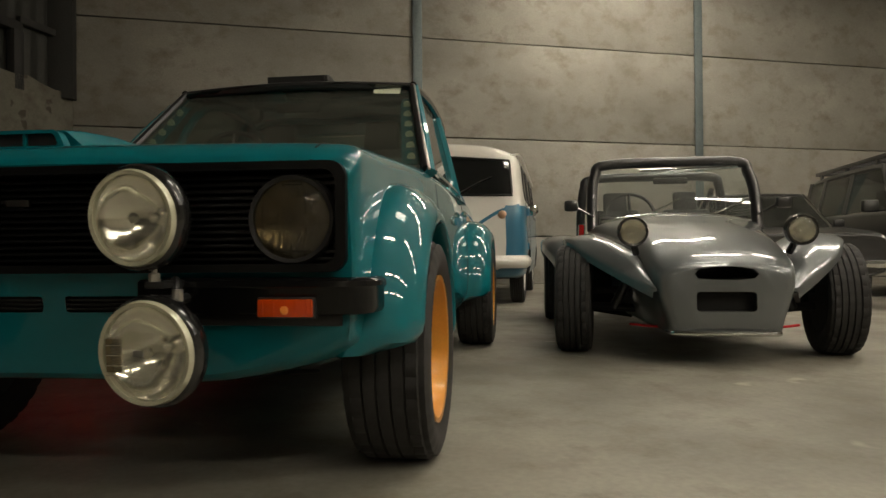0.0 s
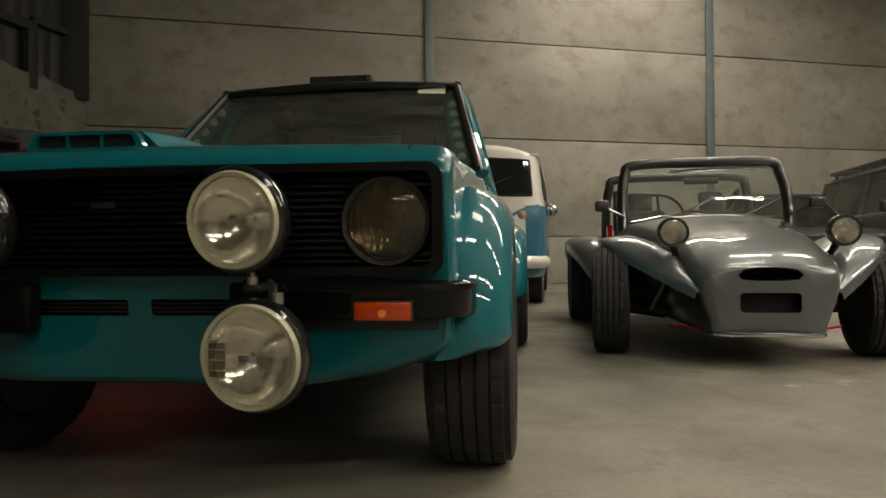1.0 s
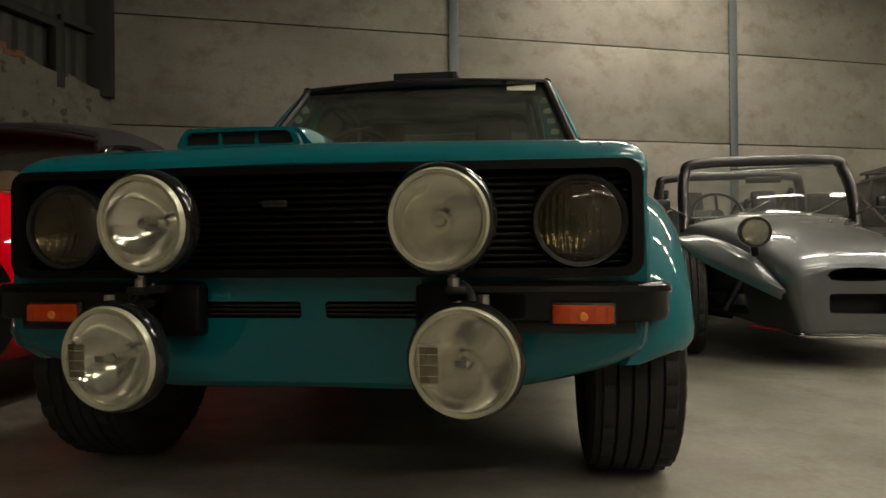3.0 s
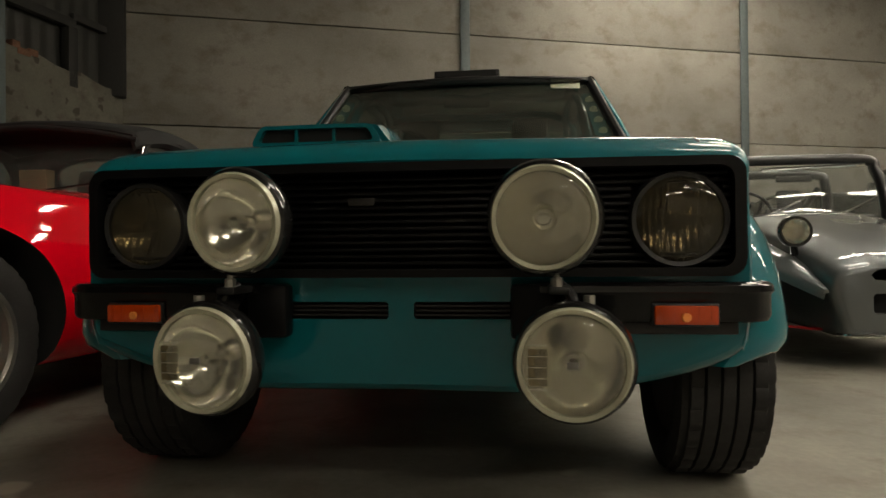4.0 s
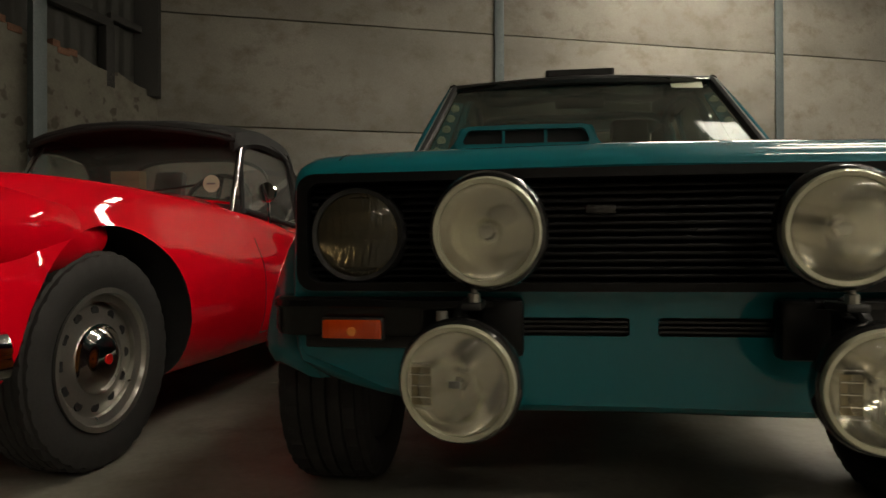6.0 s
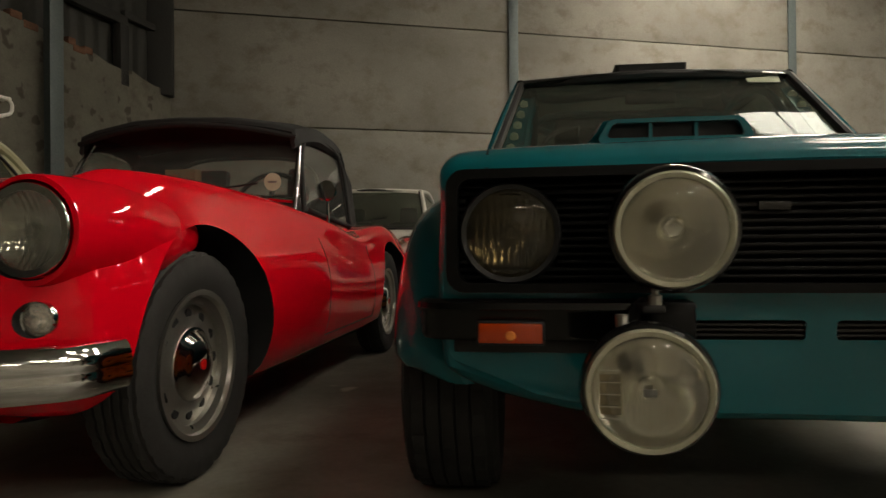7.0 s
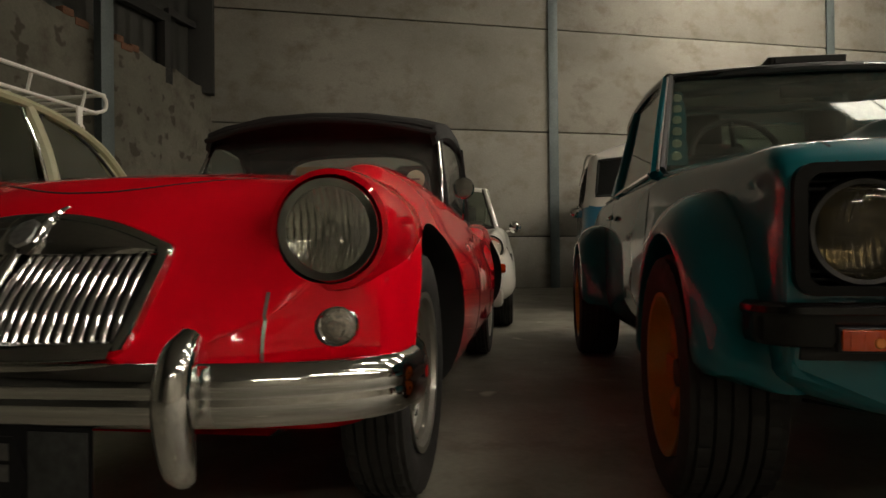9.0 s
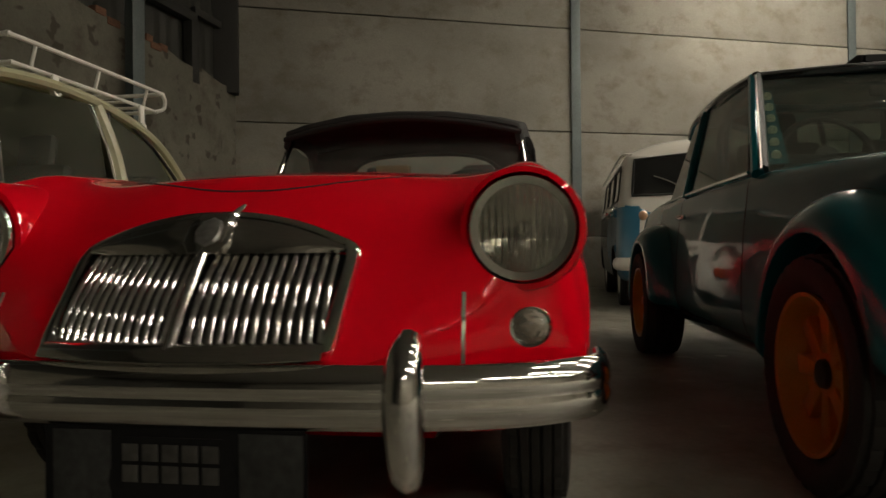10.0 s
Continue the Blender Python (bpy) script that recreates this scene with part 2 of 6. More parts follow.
def cat(P, n):
    """Points of a smooth curve through the rows of P, n steps a span."""
    P = np.asarray(P, float)
    Q = np.vstack([2 * P[0] - P[1], P, 2 * P[-1] - P[-2]])
    out = []
    for i in range(len(P) - 1):
        a, b, c, d = Q[i:i + 4]
        for k in range(n):
            t = k / n
            out.append(0.5 * (2 * b + (c - a) * t + (2 * a - 5 * b + 4 * c - d) * t * t + (3 * b - a - 3 * c + d) * t ** 3))
    out.append(P[-1])
    return np.array(out)


def grid(G, closed_v=False, caps=False, bm=None, closed_u=False, mi=0):
    """Faces over an array of points [u][v]."""
    bm = bm or bmesh.new()
    V = [[bm.verts.new(p) for p in row] for row in G]
    nu, nv = len(V), len(V[0])
    for i in range(nu if closed_u else nu - 1):
        for j in range(nv if closed_v else nv - 1):
            a, b = V[i], V[(i + 1) % nu]
            q = [a[j], a[(j + 1) % nv], b[(j + 1) % nv], b[j]]
            try:
                bm.faces.new(q).material_index = mi
            except ValueError:
                pass
    if caps:
        for row in (V[0][::-1], V[-1]):
            bm.faces.new(row).material_index = mi
    return bm


def fix(bm):
    bmesh.ops.remove_doubles(bm, verts=bm.verts[:], dist=1e-5)
    bmesh.ops.recalc_face_normals(bm, faces=bm.faces[:])
    return bm


def box(x0, x1, y0, y1, z0, z1, bevel=0.0, bm=None, seg=2):
    b = bmesh.new()
    bmesh.ops.create_cube(b, size=1, matrix=Matrix.Translation(((x0 + x1) / 2, (y0 + y1) / 2, (z0 + z1) / 2)) @ Matrix.Diagonal((x1 - x0, y1 - y0, z1 - z0, 1)))
    if bevel:
        bmesh.ops.bevel(b, geom=b.edges[:], offset=bevel, segments=seg, affect="EDGES", profile=0.5)
    return join(bm, b)


def join(bm, b):
    if bm is None:
        return b
    me = bpy.data.meshes.new("tmp")
    b.to_mesh(me)
    b.free()
    bm.from_mesh(me)
    bpy.data.meshes.remove(me)
    return bm


def tube(P, r, n=10, step=5, bm=None, smooth=True, ends=True):
    """A round bar of radius r (a number, or one a point) along the points P."""
    P = np.asarray(P, float)
    R = np.full(len(P), r) if np.isscalar(r) else np.asarray(r, float)
    if smooth and len(P) > 2:
        C = cat(np.hstack([P, R[:, None]]), step)
    else:
        C = np.hstack([P, R[:, None]])
    G, up = [], None
    for i, c in enumerate(C):
        d = Vector(C[min(i + 1, len(C) - 1)][:3] - C[max(i - 1, 0)][:3]).normalized()
        if up is None:
            up = Vector((0, 0, 1)) if abs(d.z) < 0.9 else Vector((1, 0, 0))
        s = d.cross(up).normalized()
        up = s.cross(d).normalized()
        G.append([Vector(c[:3]) + (s * math.cos(a) + up * math.sin(a)) * float(c[3]) for a in np.linspace(0, 2 * math.pi, n, endpoint=False)])
    return join(bm, fix(grid(G, closed_v=True, caps=ends)))


def lathe(prof, n=40, axis="y", at=(0, 0, 0), bm=None, caps=False):
    """Profile of (radius, along) turned about an axis through at."""
    G = []
    for r, a in prof:
        row = []
        for k in range(n):
            c, s = math.cos(2 * math.pi * k / n) * r, math.sin(2 * math.pi * k / n) * r
            p = {"y": (c, a, s), "x": (a, c, s), "z": (c, s, a)}[axis]
            row.append(Vector(p) + Vector(at))
        G.append(row)
    return join(bm, fix(grid(G, closed_v=True, caps=caps)))


def prism(pts, axis, lo, hi, bevel=0.0, bm=None):
    """A flat outline given in the two other axes, thick from lo to hi along axis."""
    b = bmesh.new()
    f = lambda u, v, w: {"x": (w, u, v), "y": (u, w, v), "z": (u, v, w)}[axis]
    A, B = [b.verts.new(f(u, v, lo)) for u, v in pts], [b.verts.new(f(u, v, hi)) for u, v in pts]
    b.faces.new(A)
    b.faces.new(B[::-1])
    for i in range(len(pts)):
        j = (i + 1) % len(pts)
        b.faces.new((A[i], B[i], B[j], A[j]))
    bmesh.ops.recalc_face_normals(b, faces=b.faces[:])
    if bevel:
        bmesh.ops.bevel(b, geom=b.edges[:], offset=bevel, segments=2, affect="EDGES", profile=0.5)
    return join(bm, b)


def roundrect(x0, x1, z0, z1, r, n=5):
    out = []
    for cx, cz, a0 in ((x1 - r, z1 - r, 0), (x0 + r, z1 - r, 90), (x0 + r, z0 + r, 180), (x1 - r, z0 + r, 270)):
        for k in range(n + 1):
            a = radians(a0 + 90 * k / n)
            out.append((cx + r * math.cos(a), cz + r * math.sin(a)))
    return out


def ringframe(outer, inner, axis, lo, hi, bm=None):
    """A frame between two outlines of as many points."""
    f = lambda u, v, w: {"x": (w, u, v), "y": (u, w, v), "z": (u, v, w)}[axis]
    G = [[f(*p, lo) for p in outer], [f(*p, hi) for p in outer], [f(*p, hi) for p in inner], [f(*p, lo) for p in inner]]
    return join(bm, fix(grid(G, closed_v=True, closed_u=True)))


def patch(a, b, c, d, bulge=(0, 0, 0), n=10, thick=0.005):
    """A curved pane between four corners in turn, bulging at its middle."""
    a, b, c, d, g = (np.asarray(p, float) for p in (a, b, c, d, bulge))
    S = np.linspace(0, 1, n + 1)
    G = [[(1 - u) * (1 - v) * a + u * (1 - v) * b + u * v * c + (1 - u) * v * d + g * (4 * u * (1 - u)) * (1 - (2 * v - 1) ** 2 * 0.6) for u in S] for v in S]
    nrm = np.cross(b - a, d - a)
    nrm = nrm / np.linalg.norm(nrm) * thick
    bm = grid(G)
    grid([[p - nrm for p in row] for row in G][::-1], bm=bm)
    rim = lambda H: [H[0][i] for i in range(n + 1)] + [H[i][n] for i in range(1, n + 1)] + [H[n][i] for i in range(n - 1, -1, -1)] + [H[i][0] for i in range(n - 1, 0, -1)]
    R = rim(G)
    grid([R, [p - nrm for p in R]], closed_v=True, bm=bm)
    return fix(bm)


def shell(stations, su=5, sv=5):
    """A closed smooth hull: stations of (y, half outline of (x, z) from the lower to the upper centre line)."""
    A = np.array([[(x, y, z) for x, z in pr] for y, pr in stations])
    A = np.array([cat(row, sv) for row in A])
    A = np.array([cat(A[:, j], su) for j in range(A.shape[1])]).transpose(1, 0, 2)
    A[:, :, 0] = np.maximum(A[:, :, 0], 0)
    A[:, 0, 0] = A[:, -1, 0] = 0
    M = A[:, 1:-1][:, ::-1] * np.array([-1, 1, 1])
    G = np.concatenate([A, M], axis=1)
    return fix(grid(G, closed_v=True, caps=True))


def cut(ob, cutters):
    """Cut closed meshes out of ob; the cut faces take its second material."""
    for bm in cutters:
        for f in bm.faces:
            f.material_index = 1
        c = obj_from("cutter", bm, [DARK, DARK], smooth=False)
        c.parent, c.matrix_basis = ob.parent, ob.matrix_basis
        md = ob.modifiers.new("cut", "BOOLEAN")
        md.object, md.operation, md.solver = c, "DIFFERENCE", "EXACT"
        bpy.context.view_layer.update()
        me = bpy.data.meshes.new_from_object(ob.evaluated_get(bpy.context.evaluated_depsgraph_get()))
        ob.modifiers.remove(md)
        old, ob.data = ob.data, me
        bpy.data.meshes.remove(old)
        bpy.data.objects.remove(c)
    ob.data.shade_smooth()
    ob.data.set_sharp_from_angle(angle=radians(38))
    return ob


def surf(ob):
    from mathutils.bvhtree import BVHTree
    b = bmesh.new()
    b.from_mesh(ob.data)
    t = BVHTree.FromBMesh(b)
    b.free()
    return t


def seam(tree, P, way, width=0.005, lift=0.0012, step=8):
    """A dark panel gap: points P dropped along way on the surface."""
    way = Vector(way)
    rows, C, last = [], cat(P, step), None
    hits = []
    for c in C:
        h = tree.ray_cast(Vector(c) - way * 2, way)
        if h[0] is not None:
            hits.append((h[0], h[1]))
    for i, (p, nn) in enumerate(hits):
        d = hits[min(i + 1, len(hits) - 1)][0] - hits[max(i - 1, 0)][0]
        s = d.cross(nn).normalized() * width / 2
        rows.append([p - s - nn * 0.002, p - s + nn * lift, p + s + nn * lift, p + s - nn * 0.002])
    return grid(rows) if len(rows) > 1 else bmesh.new()


def laid(tree, a, b, c, d, way, lift=0.006, n=8):
    """A pane laid on a curved surface: four corners cast along way."""
    a, b, c, d = (np.asarray(p, float) for p in (a, b, c, d))
    way, G = Vector(way), []
    for v in np.linspace(0, 1, n + 1):
        row = []
        for u in np.linspace(0, 1, n + 1):
            p = Vector((1 - u) * (1 - v) * a + u * (1 - v) * b + u * v * c + (1 - u) * v * d)
            h = tree.ray_cast(p - way * 2, way)
            row.append(h[0] + h[1] * lift if h[0] is not None else p)
        G.append(row)
    bm = grid(G)
    rim = [G[0][i] for i in range(n + 1)] + [G[i][n] for i in range(1, n + 1)] + [G[n][i] for i in range(n - 1, -1, -1)] + [G[i][0] for i in range(n - 1, 0, -1)]
    grid([rim, [p + way * (lift + 0.006) for p in rim]], closed_v=True, bm=bm)
    return fix(bm), rim


def tyre_mesh(R, r, w, lug=0.006, nseg=132, ribs=5):
    """A tyre with grooves round it and cuts across its shoulders."""
    h = w / 2
    prof = [(r, -h * 0.72), (r + 0.012, -h * 0.86), (r + (R - r) * 0.5, -h * 1.04), (R - 0.028, -h), (R - 0.010, -h * 0.93)]
    kinds = [0, 0, 0, 1, 2]
    xs = np.linspace(-h * 0.8, h * 0.8, ribs + 1)
    for i in range(ribs):
        a, b = xs[i] + 0.004, xs[i + 1] - 0.004
        prof += [(R - 0.011, a - 0.003), (R, a), (R, b), (R - 0.011, b + 0.003)]
        kinds += [0, 2 if i in (0, ribs - 1) else 3, 2 if i in (0, ribs - 1) else 3, 0]
    prof += [(R - 0.010, h * 0.93), (R - 0.028, h), (r + (R - r) * 0.5, h * 1.04), (r + 0.012, h * 0.86), (r, h * 0.72)]
    kinds += [2, 1, 0, 0, 0]
    G = []
    for (rad, a), k in zip(prof, kinds):
        row = []
        for s in range(nseg):
            q = rad
            if k in (1, 2) and s % 4 == 0:
                q -= lug
            if k == 3 and s % 4 == 0:
                q -= lug * 0.5
            t = 2 * math.pi * s / nseg
            row.append((a, q * math.cos(t), q * math.sin(t)))
        G.append(row)
    return fix(grid(G, closed_v=True))


def wheel(parent, x, y, R, r, w, side, rim_mat, style, turn=0, label=""):
    """A wheel (rim) with its tyre; side is +1 where its face looks to +x."""
    at = pose(x, y, R, 0, 0, (0 if side > 0 else 180) + turn)
    o = w / 2
    if style == "deep":
        b = lathe([(r + 0.004, o * 0.82), (r + 0.006, o * 0.95), (r - 0.006, o * 0.93), (r - 0.014, o * 0.6), (r - 0.03, o * 0.3), (r - 0.05, o * 0.22), (0.075, o * 0.45), (0.05, o * 0.5), (0.0, o * 0.5)], 60, "x")
    elif style == "disc":
        b = lathe([(r + 0.004, o * 0.80), (r + 0.008, o * 0.95), (r - 0.008, o * 0.93), (r - 0.012, o * 0.74), (r - 0.034, o * 0.62), (r - 0.034, o * 0.42), (r - 0.05, o * 0.36), (0.11, o * 0.58), (0.10, o * 0.55), (0.0, o * 0.55)], 60, "x")
    else:
        b = lathe([(r + 0.004, o * 0.80), (r + 0.006, o * 0.94), (r - 0.008, o * 0.92), (r - 0.02, o * 0.5), (r * 0.5, o * 0.62), (0.0, o * 0.66)], 48, "x")
    ob = part("wheel", b, rim_mat, parent, label, at)
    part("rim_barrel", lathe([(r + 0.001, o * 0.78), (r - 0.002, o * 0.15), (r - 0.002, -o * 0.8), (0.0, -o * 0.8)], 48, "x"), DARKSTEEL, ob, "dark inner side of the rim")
    part("tyre", tyre_mesh(R, r, w), RUBBER, ob, "black rubber tyre with grooved tread")
    if style == "disc":
        for k in range(12):
            a = 2 * math.pi * k / 12
            c = (0, math.cos(a) * (r - 0.062), math.sin(a) * (r - 0.062))
            part("vent_hole", lathe([(0.0, o * 0.45), (0.0155, o * 0.45), (0.0155, o * 0.38)], 16, "x", at=c), DARK, ob)
        part("hub_cap", lathe([(0.105, o * 0.52), (0.105, o * 0.62), (0.092, o * 0.66), (0.078, o * 0.86), (0.045, o * 0.98), (0.0, o * 1.02)], 40, "x"), CHROME, ob, "domed chrome hub cap")
        part("hub_badge", lathe([(0.016, o * 1.0), (0.016, o * 1.04), (0.0, o * 1.05)], 20, "x"), REDLENS, ob, "small red hub badge")
    elif style == "deep":
        sp = None
        for k in range(8):
            if sp is None:
                sp = part("spoke", prism([(0.055, -0.02), (r - 0.035, -0.028), (r - 0.035, 0.028), (0.055, 0.02)], "x", o * 0.25, o * 0.52, 0.004), rim_mat, ob)
            else:
                q = new("spoke", sp.data)
                q.parent, q.matrix_basis = ob, pose(0, 0, 0, 45 * k, 0, 0)
        part("hub_cap", lathe([(0.04, o * 0.5), (0.036, o * 0.62), (0.0, o * 0.64)], 24, "x"), BLACKP, ob)
    else:
        part("hub_cap", lathe([(0.06, o * 0.6), (0.05, o * 0.75), (0.0, o * 0.8)], 24, "x"), CHROME if style == "dome" else BLACKP, ob)
    return ob


def lamp(parent, name, x, y, z, r, depth=0.09, ring=RINGC, house=GLOSSBLACK, refl=REFLECT, lens=LENS, label="", ringw=0.012, bulb=True, yaw=0, pitch=0, pattern=0, lip=0.006):
    """A round lamp that looks to -y: housing with ring, reflector, bulb shield and ribbed lens."""
    at = pose(x, y, z, pitch, 0, yaw)
    b = lathe([(r + 0.002, 0.004), (r + lip * 0.7, 0.008), (r + lip, 0.02), (r + lip * 0.9, 0.04), (r * 0.92, depth * 0.65), (r * 0.6, depth * 0.93), (r * 0.3, depth), (0, depth)], 48)
    ob = part(name, b, house, parent, label, at)
    part("ring", lathe([(r + 0.003, 0.014), (r + 0.005, 0.0), (r + 0.001, -0.008), (r - ringw, -0.006), (r - ringw, 0.006), (r, 0.014)], 56), ring, ob, "slim lamp ring")
    part("reflector", lathe([(r - ringw * 0.8, 0.002)] + [(q * r, depth * 0.72 * (1 - q * q) + 0.002) for q in (0.9, 0.75, 0.6, 0.45, 0.3, 0.16)] + [(0.0, depth * 0.72)], 48), refl, ob, "mirror-bright reflector bowl")
    if bulb:
        part("bulb_shield", lathe([(0.0, 0.004), (r * 0.12, 0.005), (r * 0.17, 0.014), (r * 0.17, depth * 0.45), (r * 0.1, depth * 0.7)], 24), refl, ob)
    L = [(r - ringw * 0.6, -0.002), (r * 0.8, -0.010), (r * 0.6, -0.016), (r * 0.3, -0.020), (0.0, -0.021)]
    part("lens", lathe(L, 56), lens, ob, "clear ribbed lamp glass").visible_shadow = False
    if pattern:
        for k in range(9):
            u = (k - 4) * r * 0.085
            part("lens_rib", box(u - 0.0012, u + 0.0012, -0.0225, -0.014, -r * (0.62 - abs(k - 4) * 0.05), -r * 0.14), LENS, ob).visible_shadow = False
        for s in (-1, 1):
            if s < 0:
                part("lens_block", box(s * r * 0.62 - r * 0.17, s * r * 0.62 + r * 0.17, -0.0135, -0.010, -r * 0.36, r * 0.30), SMOKED, ob, "dark prism block in the lens")
            for k in range(5):
                v = r * (0.38 - 0.2 * k)
                part("lens_rib", box(s * r * 0.62 - r * 0.17, s * r * 0.62 + r * 0.17, -0.0165, -0.0137, v - 0.0009, v + 0.0009), LENS if s > 0 else REFLECT, ob)
        part("lens_mark", box(-r * 0.1, r * 0.1, -0.0235, -0.0195, -r * 0.02, r * 0.1), BADGE, ob, "small dark maker's mark")
    return ob


def flare(cx, cy, cz, side, prof, a0, a1, n=48, soft=0.0):
    """A wheel-arch flare: a profile of (radius, x) swept round the wheel; soft: degrees over which its ends round off."""
    G, low = [], min(x for r, x in prof)
    for a in np.linspace(a0, a1, n):
        q = min(1.0, min(a - a0, a1 - a) / soft) if soft else 1.0
        k = 0.45 + 0.55 * math.sqrt(1 - (1 - q) ** 2)
        G.append([(side * (low + (x - low) * k), cy - math.cos(radians(a)) * r, cz + math.sin(radians(a)) * r) for r, x in prof])
    return fix(grid(G, closed_v=True, caps=True))


def cyl_x(y, z, r, x0, x1, n=48):
    return lathe([(r, x0), (r, x1)], n, "x", at=(0, y, z), caps=True)


# ---------------------------------------------------------------- the hall
WALL_Y, SIDE_A, SIDE_B = 12.08, (-3.2, 12.08), (-9.6, -0.4)


def structure(name, bm, material, label):
    ob = obj_from(name, bm, material)
    return tagged(ob, label, name.split("_")[0], kind="structure")


structure("floor", box(-14, 16, -10, 12.5, -0.2, 0.0), FLOORM, "worn grey power-floated concrete floor with pale scuffs")
north = structure("wall_north", box(-6, 16, WALL_Y + 0.02, WALL_Y + 0.35, 0, CEIL), JOINT, "back wall of large precast concrete panels between steel posts")
BAYS, LINES = [-9.7, -3.55, 2.305, 7.91, 13.6, 19], [0.0, 0.88, 2.66, 4.42, 6.17, CEIL]
for i in range(1, 5):
    for j in range(5):
        x0, x1 = max(BAYS[i], -5.5) + 0.06, min(BAYS[i + 1], 15.9) - 0.06
        if x1 - x0 < 0.4:
            continue
        b = box(x0, x1, WALL_Y - 0.1 + 0.002 * ((i * 7 + j * 3) % 4), WALL_Y + 0.03, LINES[j] + 0.010, LINES[j + 1] - 0.010, 0.006)
        part("concrete_panel", b, WALLM, north, "" if j else "lowest panel, dusty where it meets the floor")
for i in (1, 2, 3, 4):
    x = BAYS[i]
    b = box(x - 0.085, x + 0.085, WALL_Y - 0.145, WALL_Y - 0.130, 0, CEIL - 0.005, 0.004)
    box(x - 0.006, x + 0.006, WALL_Y - 0.131, WALL_Y + 0.015, 0, CEIL - 0.005, bm=b)
    for z in (1.6, 3.9, 5.0):
        for s in (-0.04, 0.04):
            lathe([(0, -0.012), (0.013, -0.012), (0.013, 0.0)], 6, at=(x + s, WALL_Y - 0.147, z), bm=b)
    structure("post_%d" % i, b, POSTM, "grey-painted steel I-beam post with bolts against the panel wall")

# the oblique side wall: plaster below, ribbed sheet above
sa, sb = Vector((*SIDE_A, 0)), Vector((*SIDE_B, 0))
sd = (sa - sb).normalized()
SIDE_L, SIDE_R = (sa - sb).length, pose(sb.x, sb.y, 0, 0, 0, math.degrees(math.atan2(sd.y, sd.x)))
b = bmesh.new()
n = 60
top = [3.13 + 0.085 * SIDE_L * (1 - k / n) + 0.025 * math.sin(k * 1.7) + 0.05 * noise.noise((k * 0.8, 0, 3)) for k in range(n + 1)]
prism([(0, 0), (SIDE_L, 0)] + [(SIDE_L * (n - k) / n, top[n - k]) for k in range(n + 1)], "y", 0, 0.25, bm=b)
w = structure("wall_west", b, PLASTER, "rough stained plaster side wall with patches fallen off")
w.matrix_basis = SIDE_R
G = []
for k in range(int(SIDE_L / 0.0625) + 1):
    u, d = k * 0.0625, (0.16, 0.16, 0.175, 0.175)[k % 4]
    G.append([(u, d, 2.7), (u, d, CEIL)])
b = grid(G)
part("cladding", b, CLAD, w, "dark ribbed metal cladding above the plaster")
for u in (SIDE_L - 2.45, SIDE_L - 8.2):
    b = box(u - 0.1, u + 0.1, -0.2, -0.19, 0, CEIL - 0.005, 0.003)
    box(u - 0.006, u + 0.006, -0.19, -0.01, 0, CEIL - 0.005, bm=b)
    p = structure("post_side", b, POSTM, "grey-painted steel post on the side wall")
    p.matrix_basis = SIDE_R
b = box(0, SIDE_L - 1.0, 0.02, 0.14, 3.86, 3.99, 0.004)
box(SIDE_L - 1.16, SIDE_L - 1.0, 0.0, 0.14, 3.0, 3.86, 0.004, bm=b)
box(SIDE_L - 1.0, SIDE_L - 0.02, 0.06, 0.14, 4.0, 4.10, 0.004, bm=b)
p = structure("beam_side", b, DARKSTEEL, "dark horizontal steel rail and stub post on the side wall")
p.matrix_basis = SIDE_R
structure("post_corner", box(-3.62, -3.19, WALL_Y - 0.30, WALL_Y - 0.11, 3.05, CEIL - 0.004, 0.006), DARKSTEEL, "dark steel column in the corner of the hall")

for k, (u, dz, w_) in enumerate(((0.06, 0.0, 0.2), (0.19, 0.05, 0.12), (1.75, 0.04, 0.14), (1.9, 0.0, 0.2), (2.02, 0.06, 0.12), (2.62, 0.0, 0.2), (2.82, 0.05, 0.16), (3.3, 0.03, 0.2))):
    zz = 3.06 + 0.085 * u + dz
    part("brick", box(SIDE_L - u - w_ / 2, SIDE_L - u + w_ / 2, -0.012, 0.10, zz, zz + 0.09, 0.012), BRICKM, w, "broken red brick at the plaster's edge" if k == 0 else "")

structure("wall_east", box(16, 16.3, -10, 12.5, 0, CEIL), WALLM, "plain concrete side wall")
structure("wall_south", box(-14, 16, -10.3, -10, 0, CEIL), WALLM, "plain concrete wall behind the camera")
structure("wall_southwest", box(-14.3, -14, -10, 12.5, 0, CEIL), CLAD, "plain dark sheet end wall")
structure("ceiling", box(-14, 16, -10, 12.5, CEIL, CEIL + 0.2), CEILM, "grey sheet roof of the hall")


def tube_light(m):
    t = thing("ceiling_light", "long milky light fitting hung under the roof", "lamp", m, "ceiling lights")
    part("housing", box(-0.15, 0.15, -0.80, 0.80, 0, 0.07, 0.012), WHITEM, t)
    for y in (-0.5, 0.5):
        part("hanger", box(-0.01, 0.01, y - 0.01, y + 0.01, 0.068, 0.862), POSTM, t)
    part("diffuser", box(-0.13, 0.13, -0.77, 0.77, -0.02, -0.002, 0.006), TUBE, t, "glowing milky diffuser")
    return t


